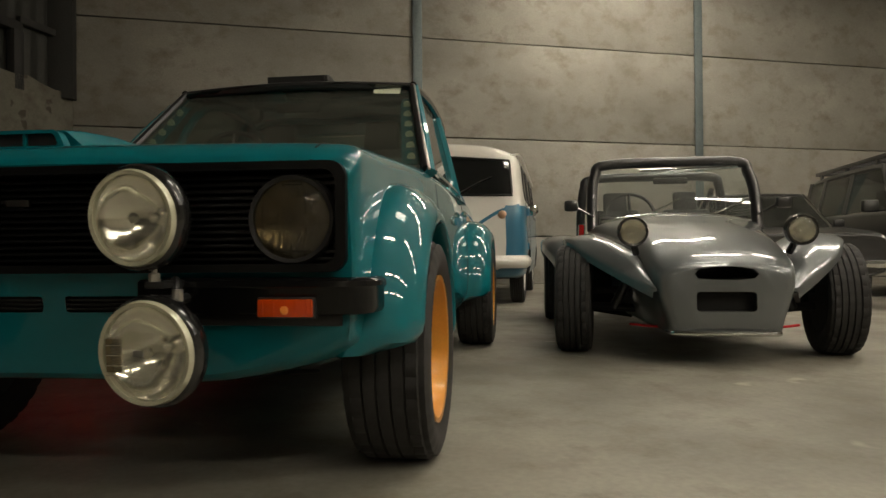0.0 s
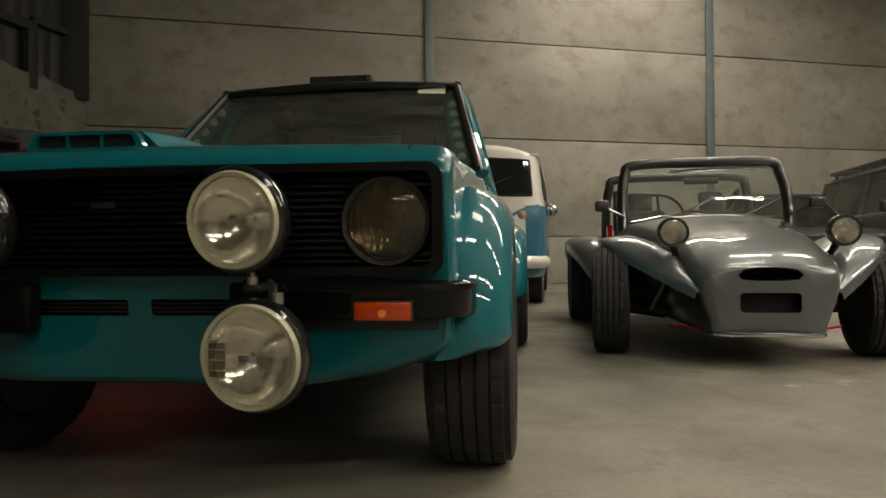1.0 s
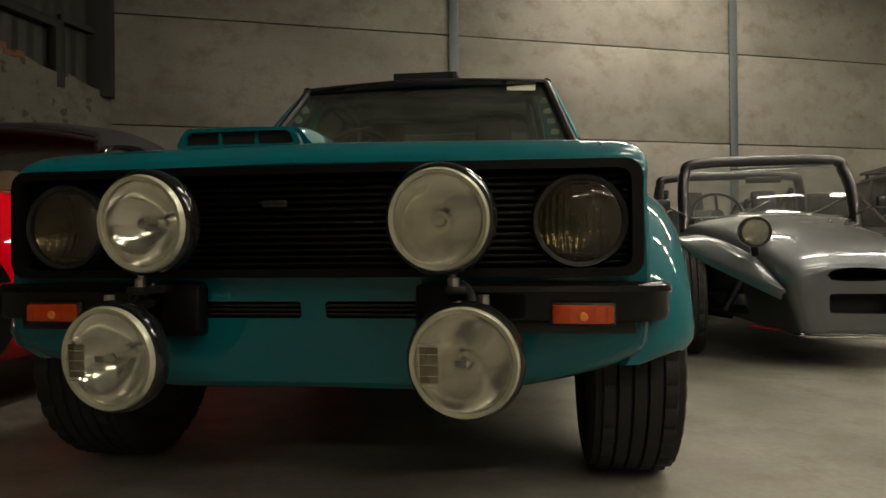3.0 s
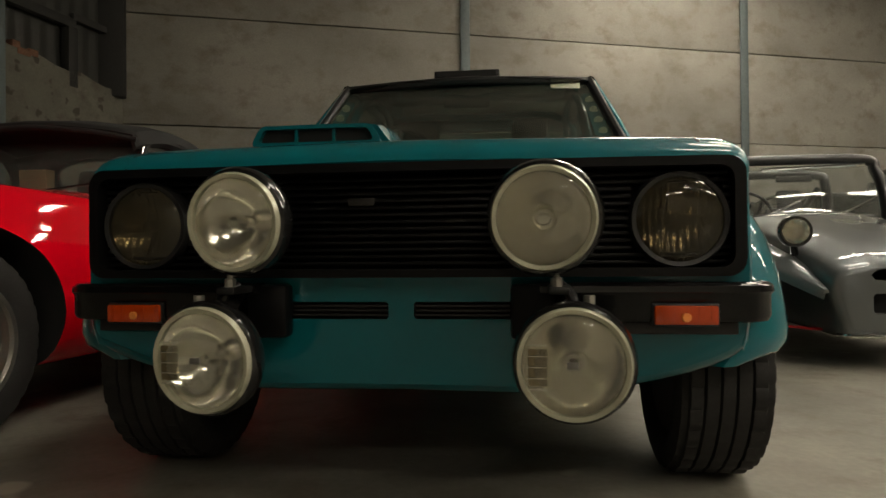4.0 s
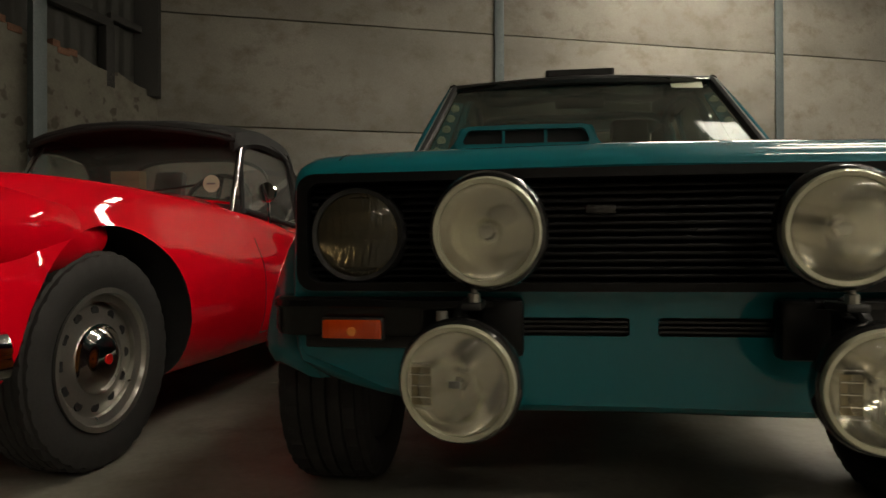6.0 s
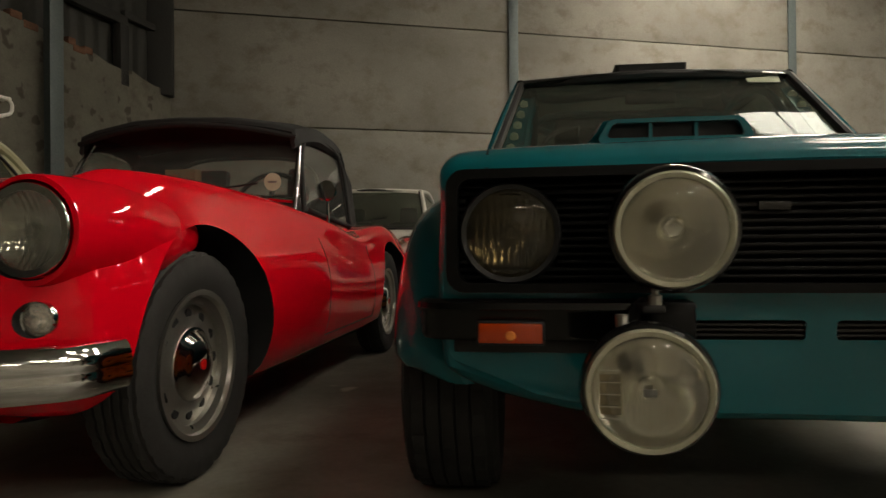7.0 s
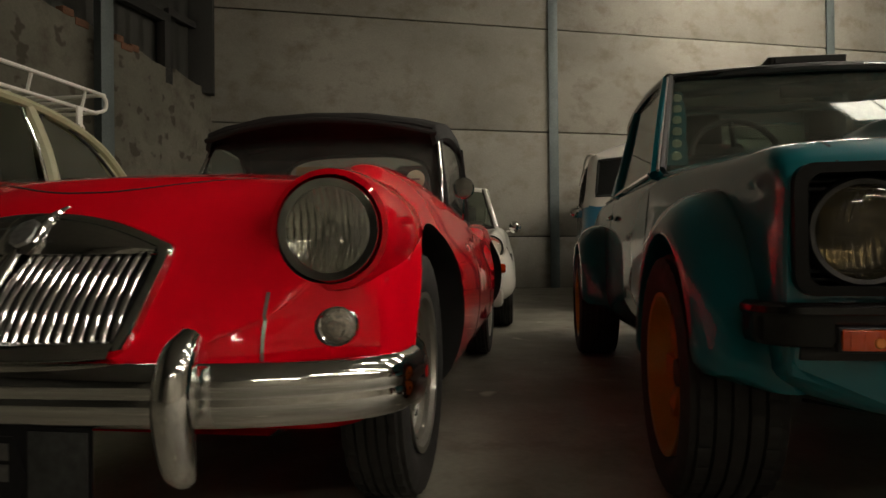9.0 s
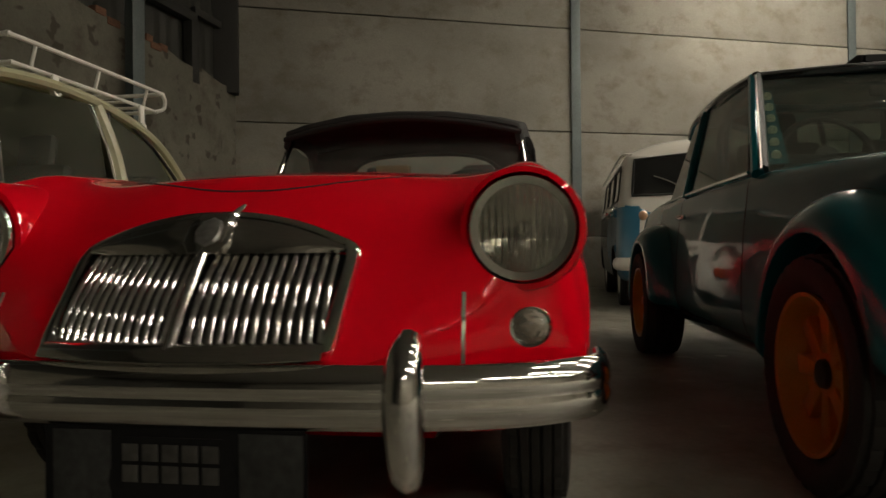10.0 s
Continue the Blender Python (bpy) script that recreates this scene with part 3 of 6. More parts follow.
LAMPS = [(0.9 + 2.3 * i, yy) for i in range(5) for yy in (-5.4, -2.6) if i or yy < -5] + [(-1.4, -8.4), (-3.7, -8.4)]
LAMPS += [(2.2, 1.0)]
LAMPS += [(5.8 + 2.3 * i, 1.6) for i in range(4)] + [(4.6 + 2.0 * i, 5.6) for i in range(4)] + [(5.0, 10.3), (6.9, 10.3)]
first = tube_light(pose(LAMPS[0][0], LAMPS[0][1], CEIL - 0.86, 0, 0, 90))
for lx, ly in LAMPS[1:]:
    copy_thing(first, pose(lx, ly, CEIL - 0.86, 0, 0, 90))
sky = structure("skylight_1", box(2.9, 4.5, 3.3, 4.2, CEIL - 0.03, CEIL - 0.005), SKY, "bright translucent skylight sheet in the roof")
for k in range(3):
    part("glazing_bar", box(2.9 + 0.78 * k, 2.94 + 0.78 * k, 3.3, 4.2, CEIL - 0.05, CEIL - 0.031), POSTM, sky)


# ---------------------------------------------------------------- cars
def prof(zb, hb, hm, zm, hs, zs, zt):
    return [(0, zb), (hb * 0.6, zb), (hb, zb + 0.012), (hm - 0.012, zb + 0.38 * (zm - zb)), (hm, zm), (hm * 0.55 + hs * 0.45, zm * 0.3 + zs * 0.7), (hs, zs), (hs * 0.86, zs * 0.35 + zt * 0.65), (hs * 0.45, zt - 0.004), (0, zt)]


def seat(parent, x, y, z, lean=12, mat_=LEATHER):
    b = box(-0.2, 0.2, 0, 0.09, -0.05, 0.5, 0.04)
    box(-0.1, 0.1, 0.01, 0.08, 0.47, 0.66, 0.035, bm=b)
    return part("seat", b, mat_, parent, "black high-backed bucket seat", pose(x, y, z, -lean, 0, 0))


def steering_wheel(parent, x, y, z):
    b = bmesh.new()
    G = [[((0.18 + 0.013 * math.cos(v)) * math.cos(u), 0.013 * math.sin(v), (0.18 + 0.013 * math.cos(v)) * math.sin(u)) for v in np.linspace(0, 2 * math.pi, 8, endpoint=False)] for u in np.linspace(0, 2 * math.pi, 40, endpoint=False)]
    grid(G, closed_v=True, closed_u=True, bm=b)
    for a in (90, 210, 330):
        tube([(0, 0, 0), (0.17 * math.cos(radians(a)), 0, 0.17 * math.sin(radians(a)))], 0.012, 6, bm=b, smooth=False)
    lathe([(0.0, -0.02), (0.045, -0.01), (0.045, 0.03), (0.02, 0.2)], 16, bm=b)
    b.normal_update()
    return part("steering_wheel", fix(b), PLASTIC, parent, "", pose(x, y, z, -22, 0, 0))


def rally_saloon(m):
    c = thing("rally_car", "teal two-door rally saloon with black roof, four spotlights and gold wheels", "car", m)
    st = [(0.012, prof(0.315, 0.68, 0.722, 0.55, 0.708, 0.780, 0.806)), (0.026, prof(0.30, 0.695, 0.731, 0.55, 0.718, 0.802, 0.828)), (0.065, prof(0.29, 0.70, 0.736, 0.55, 0.722, 0.824, 0.852)), (0.16, prof(0.285, 0.705, 0.738, 0.55, 0.718, 0.842, 0.872)),
          (0.55, prof(0.27, 0.70, 0.742, 0.55, 0.708, 0.87, 0.910)), (1.05, prof(0.22, 0.66, 0.750, 0.56, 0.712, 0.90, 0.945)), (1.3, prof(0.2, 0.62, 0.756, 0.56, 0.714, 0.915, 0.945)), (1.9, prof(0.2, 0.62, 0.765, 0.57, 0.712, 0.925, 0.93)),
          (2.7, prof(0.2, 0.62, 0.765, 0.57, 0.706, 0.93, 0.935)), (3.3, prof(0.26, 0.6, 0.755, 0.58, 0.695, 0.93, 0.955)), (3.8, prof(0.32, 0.58, 0.735, 0.6, 0.67, 0.90, 0.925)), (3.93, prof(0.36, 0.52, 0.70, 0.6, 0.63, 0.84, 0.87))]
    bm = shell(st, 5, 5)
    for v in bm.verts:
        if v.co.y < 0.6:
            v.co.y += 0.02 * (v.co.x / 0.72) ** 2 * (1 - v.co.y / 0.6)
            if v.co.z < 0.40:
                v.co.z += 0.085 * max(0, (abs(v.co.x) - 0.34) / 0.36) ** 1.5 * (1 - v.co.y / 0.6)
            if v.co.z < 0.44:
                v.co.y += (0.52 - 0.3 * abs(v.co.x)) * (0.44 - v.co.z) * (1 - v.co.y / 0.6)
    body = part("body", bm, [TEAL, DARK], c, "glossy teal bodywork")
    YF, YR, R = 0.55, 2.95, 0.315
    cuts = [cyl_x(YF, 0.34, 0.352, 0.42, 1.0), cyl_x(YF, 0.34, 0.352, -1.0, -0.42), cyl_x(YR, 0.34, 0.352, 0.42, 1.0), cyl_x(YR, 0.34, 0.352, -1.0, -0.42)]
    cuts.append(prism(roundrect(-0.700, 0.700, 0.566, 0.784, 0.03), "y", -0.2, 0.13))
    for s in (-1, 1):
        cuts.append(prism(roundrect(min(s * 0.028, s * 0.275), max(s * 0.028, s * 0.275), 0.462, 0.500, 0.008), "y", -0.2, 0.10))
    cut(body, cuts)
    tree = surf(body)
    # panel gaps
    for s in (-1, 1):
        part("panel_gap", seam(tree, [(s * 0.632, y, 2) for y in (0.03, 0.3, 0.7, 1.22)], (0, 0, -1)), DARK, c)
        part("panel_gap", seam(tree, [(s * 1.2, 1.36, z) for z in (0.3, 0.5, 0.7, 0.9)], (-s, 0, 0), 0.006), DARK, c)
        part("panel_gap", seam(tree, [(s * 1.2, 2.45, z) for z in (0.3, 0.5, 0.7, 0.9)], (-s, 0, 0), 0.006), DARK, c)
        part("panel_gap", seam(tree, [(s * 1.2, y, 0.30) for y in (1.36, 1.8, 2.45)], (-s, 0, 0), 0.006), DARK, c)
    part("panel_gap", seam(tree, [(x, 1.22, 2) for x in (-0.63, 0, 0.63)], (0, 0, -1)), DARK, c)
    # grille with slats and bezel
    g = part("grille", box(-0.694, 0.694, 0.098, 0.109, 0.57, 0.780), DARK, c, "matt black slatted grille")
    for z in np.linspace(0.584, 0.768, 13):
        xs = ((-0.492, 0.492), (-0.690, -0.676), (0.676, 0.690)) if 0.60 < z < 0.75 else ((-0.690, 0.690),)
        for x0, x1 in xs:
            part("slat", box(x0, x1, 0.046, 0.092, z - 0.0036, z + 0.0036, 0.0012), GRILLEBLK, g)
    bz = ringframe(roundrect(-0.713, 0.713, 0.555, 0.799, 0.036), roundrect(-0.690, 0.690, 0.573, 0.780, 0.028), "y", -0.006, 0.03)
    bmesh.ops.subdivide_edges(bz, edges=[e for e in bz.edges if e.calc_length() > 0.3], cuts=12, use_grid_fill=True)
    for v in bz.verts:
        v.co.y += 0.02 * (v.co.x / 0.72) ** 2
    part("bezel", bz, GRILLEBLK, g, "black grille surround")
    part("badge", box(-0.115, -0.055, 0.034, 0.046, 0.71, 0.728, 0.003), DULL, g, "small dull metal badge")
    part("badge", box(0.10, 0.14, 0.036, 0.046, 0.672, 0.678, 0.002), DULL, g)
    for s in (-1, 1):
        lamp(c, "headlight", s * 0.586, 0.032, 0.672, 0.096, 0.06, ring=PLASTIC, house=PLASTIC, refl=SMOKED, lens=HAZYLENS, label="round smoked headlight set in the grille", ringw=0.008)
    # slots, bumpers, indicators
    for s in (-1, 1):
        sl = part("air_slot", box(min(s * 0.028, s * 0.275) - 0.002, max(s * 0.028, s * 0.275) + 0.002, 0.066, 0.074, 0.46, 0.502), DARK, c)
        for z in (0.471, 0.481, 0.491):
            part("slat", box(min(s * 0.03, s * 0.273), max(s * 0.03, s * 0.273), 0.05, 0.064, z - 0.0022, z + 0.0022), PLASTIC, sl)
        C = cat([(s * 0.30, 0.004), (s * 0.5, 0.004), (s * 0.69, 0.006), (s * 0.742, 0.022), (s * 0.762, 0.055), (s * 0.768, 0.11)], 5)
        G = []
        for i, p in enumerate(C):
            d = C[min(i + 1, len(C) - 1)] - C[max(i - 1, 0)]
            nn = np.array((d[1], -d[0])) * s / np.linalg.norm(d)
            G.append([(p[0] + nn[0] * o, p[1] + nn[1] * o, 0.502 + z) for o, z in ((-0.03, 0.036), (-0.012, 0.042), (0.004, 0.041), (0.013, 0.034), (0.015, 0.022), (0.009, 0.014), (0.009, -0.028), (0.004, -0.038), (-0.012, -0.042), (-0.03, -0.036))])
        b = fix(grid(G, closed_v=True, caps=True))
        part("bumper", b, BUMPERB, c, "gloss black quarter bumper")
        part("bumper_plate", box(min(s * 0.31, s * 0.70), max(s * 0.31, s * 0.70), 0.03, 0.045, 0.435, 0.462, 0.004), PLASTIC, c)
        ind = part("indicator", box(min(s * 0.521, s * 0.652), max(s * 0.521, s * 0.652), -0.011, 0.01, 0.455, 0.502, 0.004), PLASTIC, c, "amber indicator under the bumper")
        part("indicator_lens", box(min(s * 0.525, s * 0.648), max(s * 0.525, s * 0.648), -0.020, -0.010, 0.459, 0.498, 0.004), AMBER, ind, "amber ribbed lens")
        # small bright disc stands in for a reflection on the lens
        part("bulb", lathe([(0.0, -0.0235), (0.008, -0.0225), (0.011, -0.019)], 12, at=(s * 0.586, 0, 0.474)), GLINTM, ind, "small orange disc painted as a glint on the lens")
        for k in range(5):
            x = s * (0.538 + 0.024 * k)
            part("lens_rib", box(x - 0.0012, x + 0.0012, -0.0215, -0.018, 0.462, 0.495), AMBER, ind)
    # spotlights on brackets
    for s in (-1, 1):
        lamp(c, "spotlight", s * 0.305, -0.125, 0.670, 0.096, 0.10, label="large round spotlight on a bracket", ringw=0.007, yaw=-6, pitch=5, lip=0.016)
        lamp(c, "spotlight", s * 0.355, -0.160, 0.401, 0.101, 0.10, label="large round driving lamp hung below the bumper", ringw=0.007, pattern=1, yaw=-6, pitch=3, lip=0.014)
        br = part("lamp_bracket", box(s * 0.335 - 0.02, s * 0.335 + 0.02, -0.10, 0.03, 0.525, 0.540, 0.004), PLASTIC, c, "black steel lamp bracket")
        part("bolt", lathe([(0.012, 0.54), (0.012, 0.556), (0.006, 0.558), (0.006, 0.58), (0, 0.58)], 8, "z", at=(s * 0.33, -0.085, 0)), STEEL, br)
        part("bolt", lathe([(0.011, 0.50), (0.011, 0.524), (0, 0.524)], 8, "z", at=(s * 0.39, -0.10, 0)), STEEL, br)
        part("strut", tube([(s * 0.36, -0.10, 0.50), (s * 0.36, -0.03, 0.50), (s * 0.35, 0.05, 0.50)], 0.012, 8), PLASTIC, br)
        part("strut", tube([(s * 0.372, -0.08, 0.47), (s * 0.36, -0.05, 0.52), (s * 0.34, -0.02, 0.54)], 0.011, 8), PLASTIC, br)
        b = box(s * 0.285 - 0.045, s * 0.285 + 0.045, -0.01, 0.04, 0.425, 0.54, 0.01)
        part("bracket_plate", b, GRILLEBLK, c)
    # arch flares
    pf = [(0.468, 0.712), (0.460, 0.755), (0.443, 0.795), (0.416, 0.828), (0.385, 0.849), (0.362, 0.857), (0.350, 0.853), (0.347, 0.842), (0.350, 0.81), (0.375, 0.66), (0.45, 0.66)]
    for y, a0, a1 in ((YF, 3, 190), (YR, -4, 192)):
        for s in (-1, 1):
            p = [(r, x + (0.04 if y == YR and x > 0.73 else 0)) for r, x in pf]
            part("arch_flare", flare(0, y, 0.335, s, p, a0, a1, soft=11), TEAL, c, "bulging teal wheel-arch flare")
    for y in (YF, YR):
        for s in (-1, 1):
            wheel(c, s * (0.742 if y == YF else 0.785), y, R, 0.208, 0.225, s, GOLD, "deep", label="gold-painted deep-dish wheel")
    # bonnet scoop
    zs = lambda y: 0.872 + (y - 0.16) * 0.093
    G = []
    for y, h, w_ in ((0.205, 0.043, 0.152), (0.26, 0.047, 0.156), (0.42, 0.042, 0.154), (0.6, 0.022, 0.145), (0.72, 0.0, 0.13)):
        G.append([(-0.235 + u * w_, y + (0.03 if abs(u) > 1.05 and y < 0.3 else 0), zs(y) - 0.014 + (h + 0.018) * q) for u, q in ((-1.32, 0), (-1.10, 0.5), (-1.0, 0.9), (-0.88, 1), (-0.4, 1.05), (0, 1.06), (0.4, 1.05), (0.88, 1), (1.0, 0.9), (1.10, 0.5), (1.32, 0))])
    G = [cat(r, 3) for r in G]
    sc = part("bonnet_scoop", fix(grid(G, caps=True)), [TEAL, DARK], c, "raised teal bonnet scoop with a slotted black mouth")
    z0 = zs(0.205)
    for name_, b, m_ in (("scoop_mouth", prism(roundrect(-0.385, -0.085, z0 + 0.004, z0 + 0.036, 0.010), "y", 0.196, 0.203), DARK),
                         ("scoop_frame", ringframe(roundrect(-0.402, -0.068, z0 - 0.007, z0 + 0.045, 0.017), roundrect(-0.385, -0.085, z0 + 0.004, z0 + 0.036, 0.010), "y", 0.182, 0.207), TEAL)):
        for v in b.verts:
            v.co.x = -0.235 + (v.co.x + 0.235) * (1 - 3.0 * (v.co.z - z0 + 0.007))
        part(name_, b, m_, sc)
    for x in (-0.285, -0.19):
        part("scoop_divider", box(x - 0.0035, x + 0.0035, 0.186, 0.198, z0 + 0.003, z0 + 0.037), TEAL, sc)
    part("bonnet_vent", box(0.27, 0.45, 0.80, 0.98, zs(0.9) - 0.03, zs(0.9) - 0.012, 0.004), PLASTIC, c)
    # cabin: glass, pillars, roof
    BL, BR_, TL, TR = (-0.705, 1.27, 0.935), (0.705, 1.27, 0.935), (-0.572, 1.73, 1.392), (0.572, 1.73, 1.392)
    part("windscreen", patch(BL, BR_, TR, TL, (0, -0.06, 0.0), 12), SCREEN, c, "dusty laminated windscreen").visible_shadow = False
    RB, RT = [(s * 0.57, 3.32, 0.945) for s in (-1, 1)], [(s * 0.51, 2.88, 1.375) for s in (-1, 1)]
    part("rear_window", patch(RB[1], RB[0], RT[0], RT[1], (0, 0.04, 0), 8), SCREEN, c).visible_shadow = False
    G = []
    for y, z, w_ in ((1.70, 1.388, 0.572), (1.74, 1.402, 0.578), (1.95, 1.420, 0.585), (2.4, 1.420, 0.585), (2.75, 1.404, 0.575), (2.9, 1.38, 0.555)):
        top_ = [(w_ * u, y - (0.05 * (1 - u * u) if y < 1.8 else 0), z + 0.018 * (1 - u * u) - (0.012 if abs(u) == 1 else 0)) for u in (-1, -0.96, -0.8, -0.4, 0, 0.4, 0.8, 0.96, 1)]
        G.append(top_ + [(x * 0.98, yy + 0.012, zz - 0.010) for x, yy, zz in top_[::-1]])
    part("roof", fix(grid([list(r) for r in cat(np.array(G).reshape(len(G), -1), 4).reshape(-1, 18, 3)], closed_v=True, caps=True)), GLOSSBLACK, c, "black roof panel")
    part("screen_surround", tube([(BL[0] * 1.02, BL[1] - 0.02, BL[2]), (TL[0] * 1.02, TL[1] - 0.02, TL[2])], 0.006, 8, smooth=False, bm=tube([(BR_[0] * 1.02, BR_[1] - 0.02, BR_[2]), (TR[0] * 1.02, TR[1] - 0.02, TR[2])], 0.006, 8, smooth=False, bm=tube([TL, (0, 1.675, 1.404), TR], 0.009, 8, 5))), STEEL, c, "bright windscreen trim")
    up_ = np.array((0, -0.004, 0.0))
    part("screen_seal", tube([np.array(BL) + up_, np.array(TL) + up_], 0.019, 8, smooth=False, bm=tube([np.array(BR_) + up_, np.array(TR) + up_], 0.019, 8, smooth=False, bm=tube([TL, (-0.3, 1.688, 1.397), (0, 1.670, 1.402), (0.3, 1.688, 1.397), TR], 0.020, 8, 5))), PLASTIC, c, "black rubber windscreen seal")
    for s in (-1, 1):
        f = lambda x, y, z: (s * x, y, z)
        part("a_pillar", tube([f(0.722, 1.275, 0.92), f(0.655, 1.50, 1.16), f(0.578, 1.745, 1.392)], 0.024, 8), TEAL, c)
        part("roof_rail", tube([f(0.575, 1.72, 1.392), f(0.592, 2.2, 1.405), f(0.585, 2.7, 1.385), f(0.56, 2.95, 1.33)], 0.022, 8), GLOSSBLACK, c)
        part("b_pillar", tube([f(0.705, 2.42, 0.92), f(0.64, 2.44, 1.2), f(0.588, 2.45, 1.39)], [0.03, 0.026, 0.024], 8), TEAL, c)
        q = patch(f(0.685, 2.95, 0.925), f(0.60, 3.34, 0.94), f(0.55, 2.9, 1.38), f(0.58, 2.68, 1.38), (0, 0, 0), 6, 0.03 * s)
        part("c_pillar", q, TEAL, c)
        part("side_window", patch(f(0.715, 1.40, 0.93), f(0.705, 2.40, 0.93), f(0.59, 2.42, 1.385), f(0.58, 1.80, 1.385), (0, 0, 0), 6), SCREEN, c).visible_shadow = False
        part("side_window", patch(f(0.705, 2.46, 0.93), f(0.69, 2.94, 0.93), f(0.585, 2.68, 1.38), f(0.588, 2.48, 1.385), (0, 0, 0), 6), SCREEN, c).visible_shadow = False
        part("window_trim", tube([f(0.735, 1.34, 0.932), f(0.728, 2.2, 0.935), f(0.705, 2.98, 0.935)], 0.007, 6), CHROME, c)
        # drilled roll-cage plates beside the screen
        sc_ = lambda u, w_: (np.array(BL) * (1 - w_) + np.array(TL) * w_) * np.array((-s, 1, 1)) + np.array((-s * u, 0.035 - 0.06 * u, 0))
        gp = part("cage_gusset", patch(sc_(0.02, 0.06), sc_(0.105, 0.06), sc_(0.065, 0.84), sc_(0.02, 0.86), (0, 0, 0), 3), TEAL, c, "teal roll-cage plate with pale discs for its lit drilled holes")
        # pale discs put the light seen through the drilled holes into colour
        for k in range(6):
            w_ = 0.14 + 0.125 * k
            part("plate_hole", lathe([(0.0, 0.0), (0.015, 0.0), (0.019, 0.004)], 14, at=tuple(sc_(0.058 - 0.003 * k, w_) + np.array((0, -0.016, 0.0)))), PAPER, gp)
        part("door_handle", box(min(s * 0.75, s * 0.775), max(s * 0.75, s * 0.775), 2.28, 2.40, 0.80, 0.825, 0.006), CHROME, c, "chrome door handle")
        part("cage_bar", tube([f(0.58, 1.5, 0.93), f(0.52, 1.8, 1.33), f(0.5, 2.35, 1.36), f(0.53, 2.4, 0.93)], 0.02, 8), TEAL, c)
    part("cage_bar", tube([(-0.53, 2.4, 0.93), (-0.5, 2.38, 1.34), (0, 2.37, 1.37), (0.5, 2.38, 1.34), (0.53, 2.4, 0.93)], 0.02, 8), TEAL, c)
    part("cage_bar", tube([(-0.5, 2.42, 1.32), (0.5, 2.5, 0.93)], 0.02, 8), TEAL, c)
    part("dashboard", prism([(1.36, 0.9), (1.36, 0.985), (1.5, 1.02), (1.62, 1.0), (1.62, 0.9)], "x", -0.6, 0.6, 0.012), LEATHER, c)
    for s in (-1, 1):
        seat(c, s * 0.3, 2.12, 0.70)
    steering_wheel(c, -0.32, 1.66, 1.03)
    v = part("roof_vent", prism([(1.735, 1.42), (1.725, 1.466), (1.765, 1.476), (2.04, 1.455), (2.10, 1.43)], "x", -0.152, 0.155, 0.006), PLASTIC, c, "black roof air vent")
    part("vent_mouth", box(-0.138, 0.141, 1.713, 1.73, 1.434, 1.460), DARK, v)
    fr = lambda u, w_: np.array(BL) * (1 - u) * (1 - w_) + np.array(BR_) * u * (1 - w_) + np.array(TR) * u * w_ + np.array(TL) * (1 - u) * w_ + np.array((0, -0.012, 0.006))
    part("sticker", patch(fr(0.835, 0.90), fr(0.945, 0.885), fr(0.955, 0.965), fr(0.84, 0.975), (0, -0.002, 0), 3, 0.001), PAPER, c, "pale paper sticker inside the windscreen")
    part("rear_view_mirror", box(-0.11, 0.11, 1.74, 1.76, 1.29, 1.34, 0.01), PLASTIC, c)
    for s in (-1, 1):
        part("wiper", tube([(s * 0.1 - 0.15, 1.25, 0.952), (s * 0.1 + 0.22, 1.29, 0.985)], 0.005, 6), PLASTIC, c)
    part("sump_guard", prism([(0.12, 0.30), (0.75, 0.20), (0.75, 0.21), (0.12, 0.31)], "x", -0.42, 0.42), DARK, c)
    # rear lights
    for s in (-1, 1):
        part("tail_light", box(min(s * 0.45, s * 0.64), max(s * 0.45, s * 0.64), 3.925, 3.95, 0.68, 0.79, 0.01), REDLENS, c)
    part("rear_bumper", box(-0.74, 0.74, 3.94, 4.0, 0.45, 0.53, 0.02), GLOSSBLACK, c)
    return c


def prof2(zb, hb, hm, zm, xf, zf, xv, zv, zt):
    return [(0, zb), (hb * 0.6, zb), (hb, zb + 0.01), (hm - 0.01, zb + 0.4 * (zm - zb)), (hm, zm), (xf * 0.35 + hm * 0.65, zm * 0.45 + zf * 0.55), (xf + 0.055, zf - 0.028), (xf, zf), (xf * 0.55 + xv * 0.45, zf * 0.4 + zv * 0.6 - 0.004), (xv, zv), (xv * 0.5, zt * 0.75 + zv * 0.25), (0, zt)]


